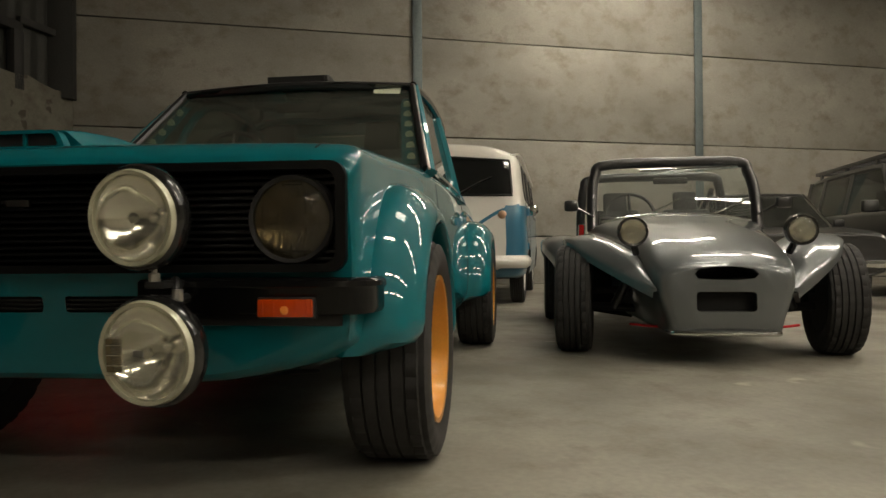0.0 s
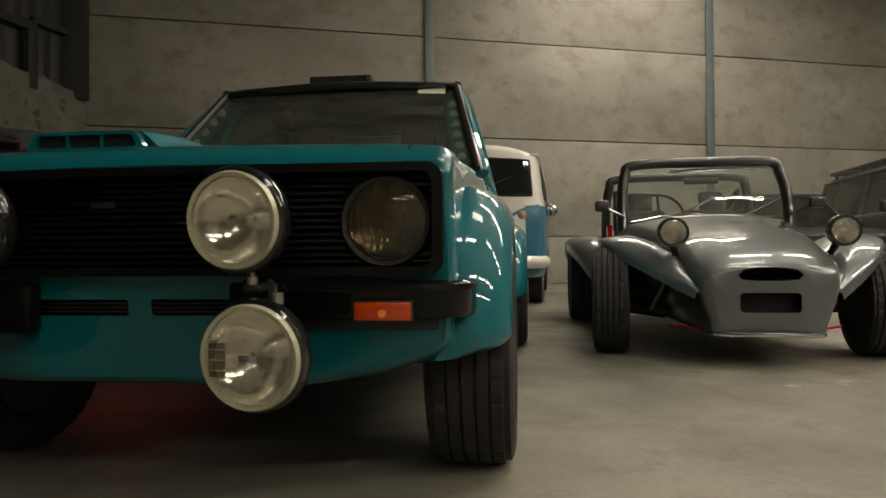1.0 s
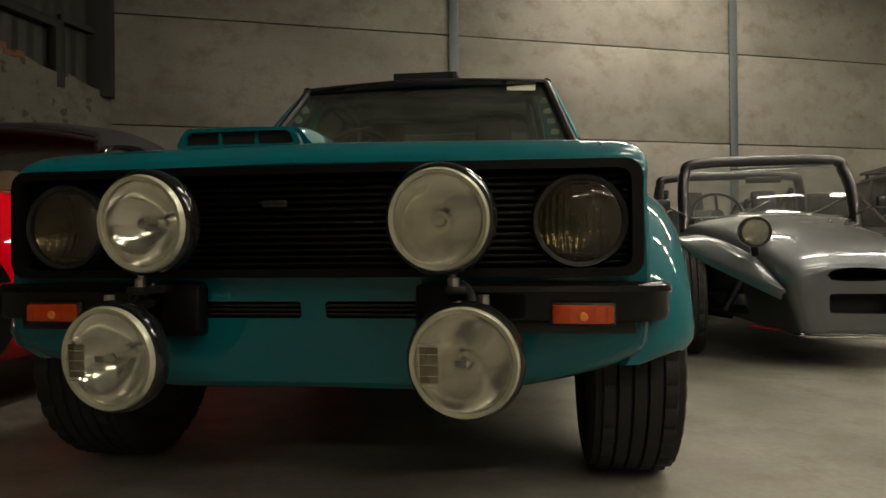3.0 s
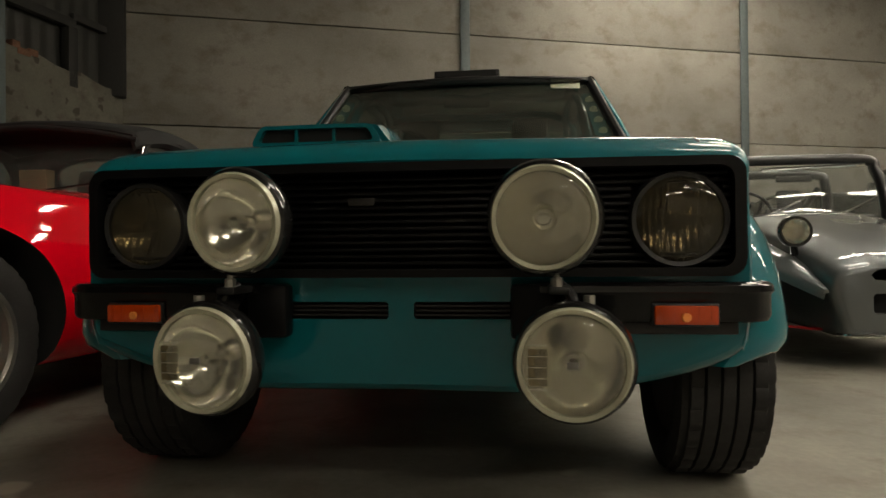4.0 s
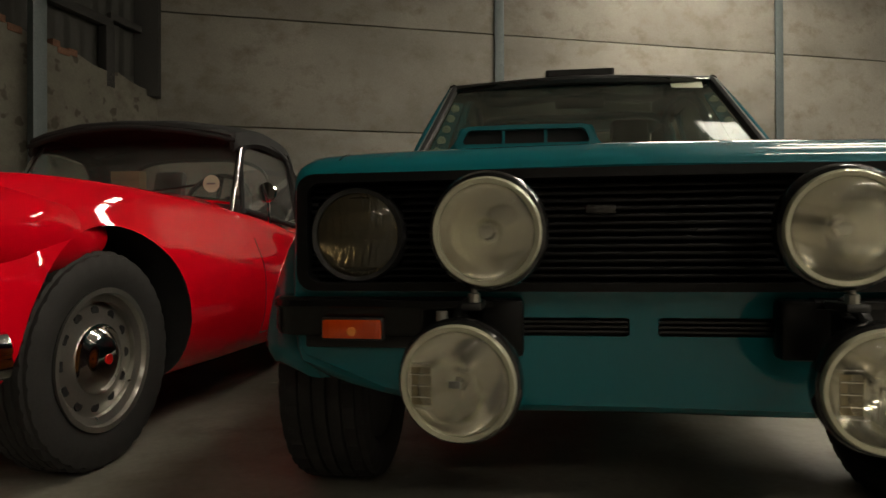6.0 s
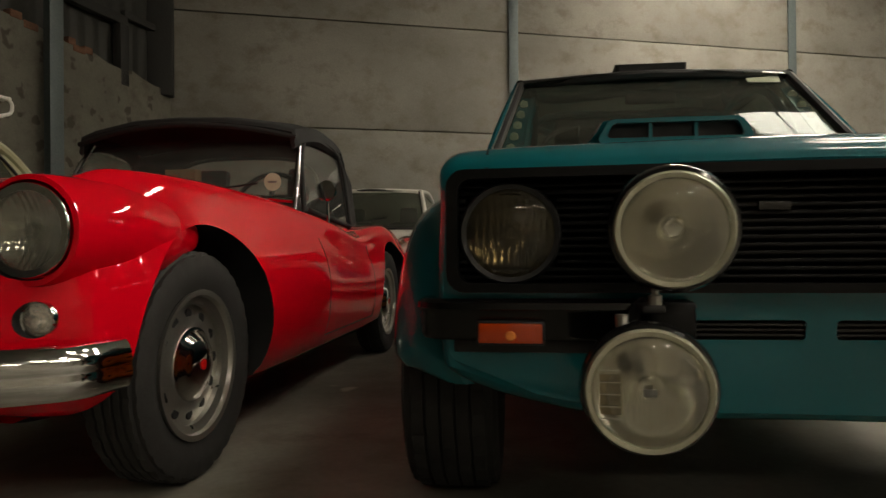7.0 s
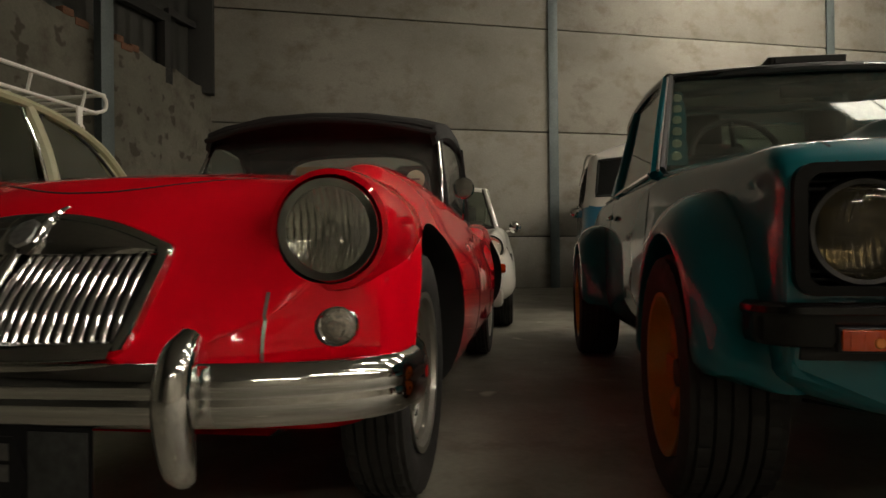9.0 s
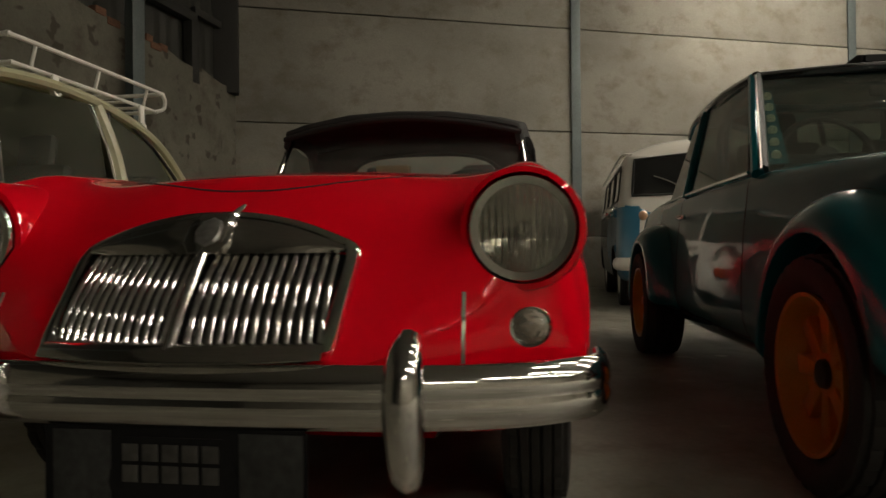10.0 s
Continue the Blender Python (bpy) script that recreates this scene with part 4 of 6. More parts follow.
def roadster(m):
    c = thing("roadster", "red vintage roadster with black canvas top and chrome grille", "car", m)
    st = [(-0.845, prof2(0.41, 0.14, 0.24, 0.445, 0.22, 0.475, 0.16, 0.49, 0.495)), (-0.82, prof2(0.37, 0.20, 0.32, 0.45, 0.285, 0.49, 0.21, 0.505, 0.52)), (-0.775, prof2(0.33, 0.33, 0.43, 0.46, 0.37, 0.53, 0.26, 0.552, 0.578)), (-0.71, prof2(0.295, 0.43, 0.54, 0.48, 0.46, 0.59, 0.32, 0.622, 0.664)), (-0.64, prof2(0.26, 0.54, 0.668, 0.50, 0.582, 0.770, 0.37, 0.706, 0.742)), (-0.52, prof2(0.24, 0.58, 0.708, 0.53, 0.582, 0.826, 0.39, 0.785, 0.812)),
          (-0.38, prof2(0.22, 0.62, 0.728, 0.56, 0.585, 0.852, 0.40, 0.825, 0.84)), (0.0, prof2(0.2, 0.63, 0.738, 0.58, 0.585, 0.862, 0.40, 0.865, 0.884)), (0.5, prof2(0.19, 0.63, 0.735, 0.57, 0.58, 0.85, 0.40, 0.885, 0.905)), (0.88, prof2(0.19, 0.63, 0.73, 0.55, 0.585, 0.825, 0.40, 0.885, 0.903)),
          (1.2, prof2(0.19, 0.63, 0.722, 0.52, 0.60, 0.79, 0.40, 0.80, 0.80)), (1.65, prof2(0.19, 0.63, 0.715, 0.5, 0.60, 0.735, 0.40, 0.75, 0.75)), (2.05, prof2(0.2, 0.63, 0.728, 0.54, 0.60, 0.79, 0.40, 0.80, 0.80)), (2.38, prof2(0.22, 0.62, 0.735, 0.56, 0.59, 0.815, 0.38, 0.80, 0.82)),
          (2.8, prof2(0.26, 0.58, 0.70, 0.56, 0.56, 0.75, 0.34, 0.74, 0.76)), (3.1, prof2(0.34, 0.45, 0.58, 0.52, 0.46, 0.62, 0.3, 0.62, 0.64)), (3.17, prof2(0.42, 0.3, 0.4, 0.5, 0.32, 0.55, 0.2, 0.56, 0.57))]
    bm = shell(st, 5, 4)
    for v in bm.verts:
        if v.co.y < -0.5 and v.co.z < 0.41:
            v.co.y += 0.75 * (0.41 - v.co.z)
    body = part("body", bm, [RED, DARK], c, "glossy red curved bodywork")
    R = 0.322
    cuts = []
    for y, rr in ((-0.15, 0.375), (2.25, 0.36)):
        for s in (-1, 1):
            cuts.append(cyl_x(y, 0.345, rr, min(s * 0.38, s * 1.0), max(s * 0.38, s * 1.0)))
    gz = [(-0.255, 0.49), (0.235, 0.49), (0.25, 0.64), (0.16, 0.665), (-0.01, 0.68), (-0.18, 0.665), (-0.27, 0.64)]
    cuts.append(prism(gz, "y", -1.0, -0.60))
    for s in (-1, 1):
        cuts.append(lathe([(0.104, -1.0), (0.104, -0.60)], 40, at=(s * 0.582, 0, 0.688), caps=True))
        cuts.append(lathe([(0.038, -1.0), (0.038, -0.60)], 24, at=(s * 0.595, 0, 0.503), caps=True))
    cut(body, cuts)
    tree = surf(body)
    for s in (-1, 1):
        part("panel_gap", seam(tree, [(s * 0.475, -2, z) for z in (0.34, 0.42, 0.50, 0.57)], (0, 1, 0), 0.006, 0.003), BADGE, c, "thin bright bead between wing and nose")
        part("panel_gap", seam(tree, [(s * 1.2, 0.86, z) for z in (0.28, 0.5, 0.7)], (-s, 0, 0), 0.005), DARK, c)
        part("panel_gap", seam(tree, [(s * 1.2, 1.72, z) for z in (0.28, 0.5, 0.68)], (-s, 0, 0), 0.005), DARK, c)
        part("panel_gap", seam(tree, [(s * 1.2, y, 0.28) for y in (0.86, 1.3, 1.72)], (-s, 0, 0), 0.005), DARK, c)
        for y in (-0.145, 2.25):
            wheel(c, s * 0.60, y, R, 0.205, 0.155, s, STEEL, "disc", label="silver steel wheel with round vent holes")
        # headlight pods and lamps
        b = lathe([(0.106, -0.685), (0.117, -0.682), (0.121, -0.66), (0.124, -0.58), (0.128, -0.48), (0.115, -0.3), (0.06, -0.1)], 40, at=(s * 0.582, 0, 0.688))
        part("headlight_pod", b, RED, c)
        lamp(c, "headlight", s * 0.582, -0.685, 0.688, 0.097, 0.07, ring=CHROME, house=CHROME, refl=FLUTED, label="round chrome-rimmed headlight", ringw=0.014)
        lamp(c, "side_light", s * 0.595, -0.668, 0.503, 0.037, 0.05, refl=STEEL, lens=FROST, ring=CHROME, house=CHROME, bulb=False, ringw=0.003, label="small round frosted side light")
    part("panel_gap", seam(tree, [(x, -0.585 + 1.35 * x * x, 2) for x in np.linspace(-0.40, 0.40, 9)], (0, 0, -1), 0.006), DARK, c)
    for s in (-1, 1):
        part("panel_gap", seam(tree, [(s * 0.40, y, 2) for y in (-0.36, 0.0, 0.4, 0.8)], (0, 0, -1), 0.006), DARK, c)
    # grille: sloped back and bowed forward at its middle
    GX = -0.01
    on = lambda x, z, o=0.0: (GX + x, -0.887 + (z - 0.478) * 0.78 + 0.045 * (x / 0.28) ** 2 - o, z)
    topz = lambda x: 0.727 - 0.062 * (abs(x) / 0.27) ** 2.1
    outline = [(-0.255, 0.478), (-0.13, 0.474), (0, 0.473), (0.13, 0.474), (0.255, 0.478), (0.274, 0.492), (0.280, 0.56), (0.285, 0.635), (0.279, 0.658)]
    outline += [(x, topz(x)) for x in (0.255, 0.17, 0.085, 0.0, -0.085, -0.17, -0.255)] + [(-0.279, 0.658), (-0.285, 0.635), (-0.280, 0.56), (-0.274, 0.492)]
    loop = cat(np.array(outline + outline[:1]), 4)[:-1]
    gr = part("grille", grid([[on(x, z, -0.035) for x in np.linspace(-0.255, 0.255, 12)] for z in np.linspace(0.485, 0.665, 8)]), DARK, c, "chrome grille with upright slats and a centre bar")
    mid = np.array((0.0, 0.585))
    rings = []
    for k, o in ((1.012, -0.02), (1.012, 0.006), (1.0, 0.014), (0.965, 0.016), (0.93, 0.010), (0.915, -0.004), (0.915, -0.03)):
        rings.append([on(*(mid + (np.array(p) - mid) * np.array((k, 1 - (1 - k) * 1.5))), o) for p in loop])
    part("grille_frame", fix(grid(rings, closed_v=True)), CHROME, gr, "polished chrome grille surround")
    G = []
    for q in np.linspace(0, 1, 7):
        G.append([on(x, 0.646 + (topz(x) - 0.010 - 0.646) * q, 0.004 + 0.014 * math.sin(math.pi * q * 0.8)) for x in np.linspace(-0.262, 0.262, 25)])
    G.append([on(x, 0.646, -0.02) for x in np.linspace(-0.262, 0.262, 25)])
    part("grille_brow", fix(grid(G, closed_u=True)), CHROME, gr, "broad chrome brow over the slats")
    G = [[on(x, 0.476 + dz, o) for x in np.linspace(-0.262, 0.262, 17)] for dz, o in ((0.018, -0.01), (0.016, 0.014), (0.006, 0.022), (-0.008, 0.020), (-0.014, 0.006), (-0.014, -0.02))]
    part("grille_sill", fix(grid(G, closed_u=True)), CHROME, gr, "rounded chrome sill under the slats")
    for k in range(13):
        for s in (-1, 1):
            x0, x1 = s * (0.022 + 0.0185 * k), s * (0.022 + 0.0188 * k)
            P = [np.array(on(x1 * (1 - q) + x0 * q, 0.484 + 0.168 * q, -0.010 + 0.018 * math.sin(math.pi * q))) for q in np.linspace(0, 1, 7)]
            arc = [(0.0068 * math.sin(w_), -0.0062 * math.cos(w_), 0) for w_ in np.linspace(-1.5, 1.5, 7)] + [(0, 0.008, 0)]
            rows = [[p + np.array(w_) for w_ in arc] for p in P]
            part("grille_slat", fix(grid(rows, closed_v=True, caps=True)), CHROME, gr)
    part("centre_bar", tube([on(0, 0.480, 0.006), on(0, 0.56, 0.014), on(0, 0.65, 0.010)], 0.011, 10), CHROME, gr)
    b = prism([(-0.048, 0.668), (-0.03, 0.645), (0.03, 0.645), (0.048, 0.668), (0.046, 0.708), (0.032, 0.727), (-0.032, 0.727), (-0.046, 0.708)], "y", -0.022, 0.02, 0.006)
    for v in b.verts:
        v.co = (v.co.x + GX, v.co.y - 0.887 + (v.co.z - 0.478) * 0.78, v.co.z)
    part("badge_housing", b, CHROME, gr, "chrome shield with a plain octagon badge")
    b = lathe([(0.0, -0.030), (0.024, -0.029), (0.030, -0.020), (0.030, -0.014)], 8, at=(0, 0, 0.688))
    for v in b.verts:
        v.co = (v.co.x + GX, v.co.y - 0.887 + (v.co.z - 0.478) * 0.78, v.co.z)
    part("badge", b, BADGE, gr)
    part("badge_fin", tube([on(0.03, 0.668, 0.02), on(0.035, 0.715, 0.018), on(0.038, 0.742, -0.01)], [0.006, 0.009, 0.004], 8), CHROME, gr)
    # bumper with overriders and plate
    B = [(-0.722, -0.58, 0.40), (-0.685, -0.73, 0.402), (-0.45, -0.845, 0.404), (0, -0.875, 0.405), (0.45, -0.845, 0.404), (0.685, -0.73, 0.402), (0.722, -0.58, 0.40)]
    C = cat(B, 6)
    G = []
    for i, p in enumerate(C):
        d = Vector(C[min(i + 1, len(C) - 1)] - C[max(i - 1, 0)]).normalized()
        nn = Vector((d.y, -d.x, 0))
        if nn.y > 0 and abs(p[0]) < 0.6:
            nn = -nn
        G.append([Vector(p) + nn * o + Vector((0, 0, z)) for o, z in ((0, 0.055), (0.009, 0.053), (0.018, 0.044), (0.025, 0.029), (0.029, 0.012), (0.026, 0.004), (0.026, -0.004), (0.029, -0.012), (0.027, -0.030), (0.021, -0.045), (0.010, -0.054), (0, -0.056), (-0.004, -0.05), (-0.004, 0.05))])
    bp = part("front_bumper", fix(grid(G, closed_v=True, caps=True)), CHROME, c, "ribbed chrome front bumper")
    for s in (-1, 1):
        part("overrider", tube([(s * 0.40, -0.885, 0.275), (s * 0.40, -0.908, 0.31), (s * 0.40, -0.922, 0.40), (s * 0.40, -0.905, 0.47), (s * 0.40, -0.865, 0.503)], [0.020, 0.030, 0.034, 0.031, 0.022], 14, 5), CHROME, bp, "tall chrome overrider")
        part("bumper_iron", box(min(s * 0.3, s * 0.34), max(s * 0.3, s * 0.34), -0.86, -0.5, 0.385, 0.415), DARK, bp)
    for x in (-0.22, 0.0, 0.22):
        part("bolt", lathe([(0.0, -0.01), (0.011, -0.008), (0.012, 0.0)], 12, at=(x, -0.885, 0.382)), CHROME, bp)
    pl = part("front_plate", prism(roundrect(-0.245, 0.230, 0.17, 0.352, 0.006), "y", -0.885, -0.878), PLATE, c, "black plate with two rows of raised pale bars")
    part("plate_centre", prism([(-0.125, 0.26), (-0.10, 0.335), (0.085, 0.335), (0.112, 0.26), (0.085, 0.19), (-0.10, 0.19)], "y", -0.888, -0.885), PLATE, pl)
    for z in (0.309, 0.273):
        for k in range(5):
            x = -0.096 + 0.0365 * k
            part("plate_mark", box(x, x + 0.029, -0.8905, -0.8882, z - 0.0145, z + 0.0145, 0.0008), LETTER, pl, "" if k else "pale raised bar")
    for x0, x1 in ((-0.228, -0.119), (0.114, 0.226)):
        part("plate_patch", box(x0, x1, -0.888, -0.885, 0.20, 0.345, 0.001), PATCHM, pl, "dull grey blank patch")
    # windscreen, canvas hood
    WB = [(s * 0.56, 0.89, 0.868) for s in (-1, 1)]
    WT = [(s * 0.525, 1.035, 1.165) for s in (-1, 1)]
    part("windscreen", patch(WB[0], WB[1], WT[1], WT[0], (0, -0.07, 0), 10), GLASS, c).visible_shadow = False
    for s in (-1, 1):
        part("screen_post", tube([(s * 0.575, 0.85, 0.82), (s * 0.565, 0.91, 0.95), (s * 0.53, 1.045, 1.175)], 0.013, 10), CHROME, c, "chrome windscreen post")
    part("screen_rail", tube([WB[0], (-0.3, 0.835, 0.893), (0, 0.815, 0.90), (0.3, 0.835, 0.893), WB[1]], 0.011, 8), CHROME, c)
    G = []
    for y, z, w_, dz in ((0.96, 1.185, 0.54, 0.05), (1.00, 1.205, 0.555, 0.06), (1.18, 1.235, 0.575, 0.07), (1.40, 1.215, 0.59, 0.075), (1.50, 1.19, 0.597, 0.072), (1.54, 1.165, 0.60, 0.07)):
        up = [(w_ * u, y - (0.09 * (1 - u * u) if y < 1.05 else 0), z + dz * (1 - abs(u) ** 2.6) - (0.06 if abs(u) == 1 else 0)) for u in (-1, -0.97, -0.8, -0.4, 0, 0.4, 0.8, 0.97, 1)]
        G.append(up + [(x * 0.97, yy + 0.004, zz - 0.018) for x, yy, zz in up[::-1]])
    top_ = part("canvas_top", fix(grid([list(r) for r in cat(np.array(G).reshape(len(G), -1), 4).reshape(-1, 18, 3)], closed_v=True, caps=True)), CANVAS, c, "black canvas folding top with a clear rear window")
    rear = lambda x, v: (x, 1.53 + 0.23 * v + 0.03 * math.sin(math.pi * v) - 0.06 * (x / 0.6) ** 4, (1.165 + 0.07 * (1 - (abs(x) / 0.6) ** 2.6)) * (1 - v) + 0.84 * v)
    inside = lambda x, v: (x / 0.41) ** 4 + ((v - 0.54) / 0.38) ** 4 < 1
    bm = grid([[rear(x, v) for x in np.linspace(-0.6, 0.6, 49)] for v in np.linspace(0, 1, 25)])
    gone = [f for k, f in enumerate(bm.faces) if inside(-0.6 + 1.2 * (k % 48 + 0.5) / 48, (k // 48 + 0.5) / 24)]
    bmesh.ops.delete(bm, geom=gone, context="FACES")
    bmesh.ops.solidify(bm, geom=bm.faces[:], thickness=0.006)
    part("canvas_back", fix(bm), CANVAS, top_)
    ring_ = [rear(0.41 * math.copysign(abs(math.cos(w_)) ** 0.5, math.cos(w_)), 0.54 + 0.38 * math.copysign(abs(math.sin(w_)) ** 0.5, math.sin(w_))) for w_ in np.linspace(0, 2 * math.pi, 49)]
    part("window_binding", tube(ring_, 0.014, 6, smooth=False), CANVAS, top_)
    part("rear_window", grid([[rear(x, v) for x in np.linspace(-0.42, 0.42, 13)] for v in np.linspace(0.15, 0.93, 7)]), GLASS, top_, "clear plastic rear window").visible_shadow = False
    part("hood_seam", tube([(-0.54, 0.965, 1.165), (-0.3, 0.905, 1.205), (0, 0.875, 1.224), (0.3, 0.905, 1.205), (0.54, 0.965, 1.165)], 0.013, 8), CANVAS, c)
    for s in (-1, 1):
        f = lambda x, y, z: (s * x, y, z)
        part("side_screen", patch(f(0.59, 0.93, 0.82), f(0.605, 1.58, 0.77), f(0.585, 1.46, 1.13), f(0.54, 1.06, 1.15), (0, 0, 0), 4), GLASS, c).visible_shadow = False
        part("side_frame", tube([f(0.59, 0.93, 0.82), f(0.545, 1.05, 1.15), f(0.588, 1.44, 1.14), f(0.607, 1.60, 0.77)], 0.012, 8, 5), CANVAS, c)
        part("canvas_quarter", patch(f(0.607, 1.58, 0.76), f(0.60, 1.76, 0.80), f(0.60, 1.66, 1.02), f(0.59, 1.44, 1.17), (0.0, 0, 0), 5, 0.01 * s), CANVAS, c)
        part("lap_strip", tube([f(0.607, 1.60, 0.78), f(0.59, 0.95, 0.835)], 0.014, 8), CANVAS, c)
        part("wiper", tube([(s * 0.25 - 0.12, 0.81, 0.91), (s * 0.25 + 0.16, 0.84, 0.945)], 0.005, 6), PLASTIC, c)
    part("tax_disc", lathe([(0.0, 0.0), (0.040, 0.0), (0.040, 0.002), (0.0, 0.002)], 28, at=(0.46, 0.886, 0.955)), PAPER, c, "round pale tax disc in the windscreen")
    part("disc_bar", box(0.44, 0.48, 0.882, 0.8855, 0.951, 0.959), BADGE, c)
    part("door_mirror", lathe([(0.0, -0.015), (0.045, -0.012), (0.05, 0.0), (0.0, 0.006)], 20, at=(0.645, 1.08, 0.93)), CHROME, c, "small round chrome mirror")
    part("mirror_stalk", tube([(0.64, 1.12, 0.78), (0.642, 1.10, 0.90)], 0.006, 6), CHROME, c)
    part("dashboard", prism([(0.95, 0.8), (0.95, 0.885), (1.06, 0.90), (1.08, 0.8)], "x", -0.54, 0.54, 0.01), LEATHER, c)
    for s in (-1, 1):
        seat(c, s * 0.28, 1.62, 0.50)
    steering_wheel(c, 0.28, 1.28, 0.88)
    return c


def buggy(m):
    c = thing("beach_buggy", "open silver beach buggy with black roll hoops and wide tyres", "car", m)
    st = [(-0.20, [(0, 0.20), (0.10, 0.20), (0.215, 0.205), (0.245, 0.25), (0.268, 0.34), (0.285, 0.43), (0.25, 0.48), (0.15, 0.505), (0.08, 0.512), (0, 0.515)]),
          (-0.17, [(0, 0.165), (0.15, 0.165), (0.255, 0.17), (0.285, 0.25), (0.315, 0.34), (0.335, 0.44), (0.30, 0.505), (0.18, 0.535), (0.08, 0.543), (0, 0.545)]),
          (-0.05, [(0, 0.16), (0.15, 0.16), (0.275, 0.165), (0.315, 0.26), (0.345, 0.37), (0.37, 0.48), (0.34, 0.56), (0.2, 0.60), (0.1, 0.608), (0, 0.61)]),
          (0.25, [(0, 0.17), (0.15, 0.17), (0.33, 0.18), (0.38, 0.28), (0.395, 0.42), (0.40, 0.56), (0.37, 0.65), (0.25, 0.69), (0.1, 0.70), (0, 0.705)]),
          (0.7, [(0, 0.18), (0.15, 0.18), (0.38, 0.19), (0.44, 0.3), (0.46, 0.45), (0.47, 0.62), (0.45, 0.72), (0.3, 0.775), (0.12, 0.785), (0, 0.79)]),
          (1.08, [(0, 0.18), (0.2, 0.18), (0.44, 0.19), (0.52, 0.3), (0.55, 0.45), (0.56, 0.65), (0.545, 0.77), (0.35, 0.825), (0.15, 0.835), (0, 0.838)]),
          (1.3, [(0, 0.18), (0.2, 0.18), (0.46, 0.19), (0.55, 0.3), (0.58, 0.45), (0.60, 0.60), (0.59, 0.70), (0.40, 0.70), (0.2, 0.66), (0, 0.66)]),
          (2.1, [(0, 0.18), (0.2, 0.18), (0.46, 0.19), (0.56, 0.3), (0.60, 0.45), (0.62, 0.60), (0.60, 0.72), (0.42, 0.74), (0.2, 0.72), (0, 0.72)]),
          (2.6, [(0, 0.26), (0.2, 0.26), (0.42, 0.27), (0.5, 0.36), (0.55, 0.5), (0.56, 0.64), (0.52, 0.76), (0.4, 0.80), (0.2, 0.82), (0, 0.82)]),
          (2.95, [(0, 0.4), (0.2, 0.4), (0.36, 0.41), (0.42, 0.46), (0.45, 0.55), (0.45, 0.64), (0.42, 0.7), (0.3, 0.73), (0.15, 0.74), (0, 0.74)])]
    body = part("body", shell(st, 5, 4), [SILVER, DARK], c, "silver glass-fibre body with two slots in the nose")
    slot = [(-0.155, 0.475), (-0.13, 0.50), (-0.06, 0.512), (0.06, 0.512), (0.13, 0.50), (0.155, 0.475), (0.135, 0.452), (0.06, 0.445), (-0.06, 0.445), (-0.135, 0.452)]
    cut(body, [prism(roundrect(-0.145, 0.145, 0.285, 0.385, 0.02), "y", -0.4, -0.12), prism(slot, "y", -0.4, 0.02)])
    part("slot_mesh", prism(roundrect(-0.15, 0.15, 0.28, 0.39, 0.02), "y", -0.135, -0.125), DARK, c)
    part("nose_lip", tube([(-0.275, -0.12, 0.170), (-0.225, -0.198, 0.174), (0, -0.218, 0.177), (0.225, -0.198, 0.174), (0.275, -0.12, 0.170)], 0.014, 8), CHROME, c, "bright lip along the nose bottom")
    part("tow_bar", tube([(-0.44, 0.08, 0.19), (-0.26, 0.0, 0.185), (0.26, 0.0, 0.185), (0.44, 0.08, 0.19)], 0.007, 8), REDROD, c, "thin red bar under the nose")
    tree = surf(body)
    for s in (-1, 1):
        f = lambda x, y, z: (s * x, y, z)
        rows = []
        for y, xi, zi, xm, zm, xo, zo in ((-0.16, 0.31, 0.40, 0.33, 0.405, 0.35, 0.40), (-0.02, 0.36, 0.50, 0.44, 0.525, 0.52, 0.50), (0.16, 0.40, 0.58, 0.54, 0.63, 0.68, 0.60), (0.35, 0.42, 0.62, 0.60, 0.69, 0.765, 0.665), (0.55, 0.44, 0.62, 0.61, 0.695, 0.78, 0.67), (0.80, 0.47, 0.56, 0.60, 0.62, 0.73, 0.59), (1.0, 0.50, 0.45, 0.58, 0.50, 0.66, 0.47)):
            cr = cat([f(xi, y, zi), f((xi + xm) / 2, y, zi * 0.35 + zm * 0.65), f(xm, y, zm), f((xo + xm) / 2, y, zo * 0.3 + zm * 0.7), f(xo, y, zo), f(xo + 0.006, y, zo - 0.03)], 3)
            rows.append(cr)
        rows = cat(np.array(rows).reshape(len(rows), -1), 4).reshape(-1, 16, 3)
        G = [list(r) + [p + np.array((0, 0, -0.02)) for p in r[::-1]] for r in rows]
        part("front_wing", fix(grid(G, closed_v=True, caps=True)), SILVER, c, "silver cycle-style front wing")
        rows = []
        for y, xi, xo, z in ((1.55, 0.58, 0.70, 0.42), (1.7, 0.58, 0.82, 0.60), (1.95, 0.58, 0.90, 0.70), (2.25, 0.56, 0.92, 0.72), (2.6, 0.54, 0.90, 0.66), (2.85, 0.5, 0.84, 0.52)):
            rows.append(cat([f(xi, y, z - 0.03), f(xi * 0.7 + xo * 0.3, y, z + 0.015), f(xi * 0.3 + xo * 0.7, y, z + 0.01), f(xo, y, z - 0.03), f(xo + 0.01, y, z - 0.09)], 3))
        rows = cat(np.array(rows).reshape(len(rows), -1), 4).reshape(-1, 13, 3)
        G = [list(r) + [p + np.array((0, 0, -0.02)) for p in r[::-1]] for r in rows]
        part("rear_wing", fix(grid(G, closed_v=True, caps=True)), SILVER, c, "silver flared rear wing")
        wheel(c, s * 0.725, 0.36, 0.315, 0.19, 0.20, s, BLACKP, "plain", turn=-6, label="black wheel")
        wheel(c, s * 0.76, 2.22, 0.34, 0.19, 0.27, s, BLACKP, "plain", label="wide black rear wheel")
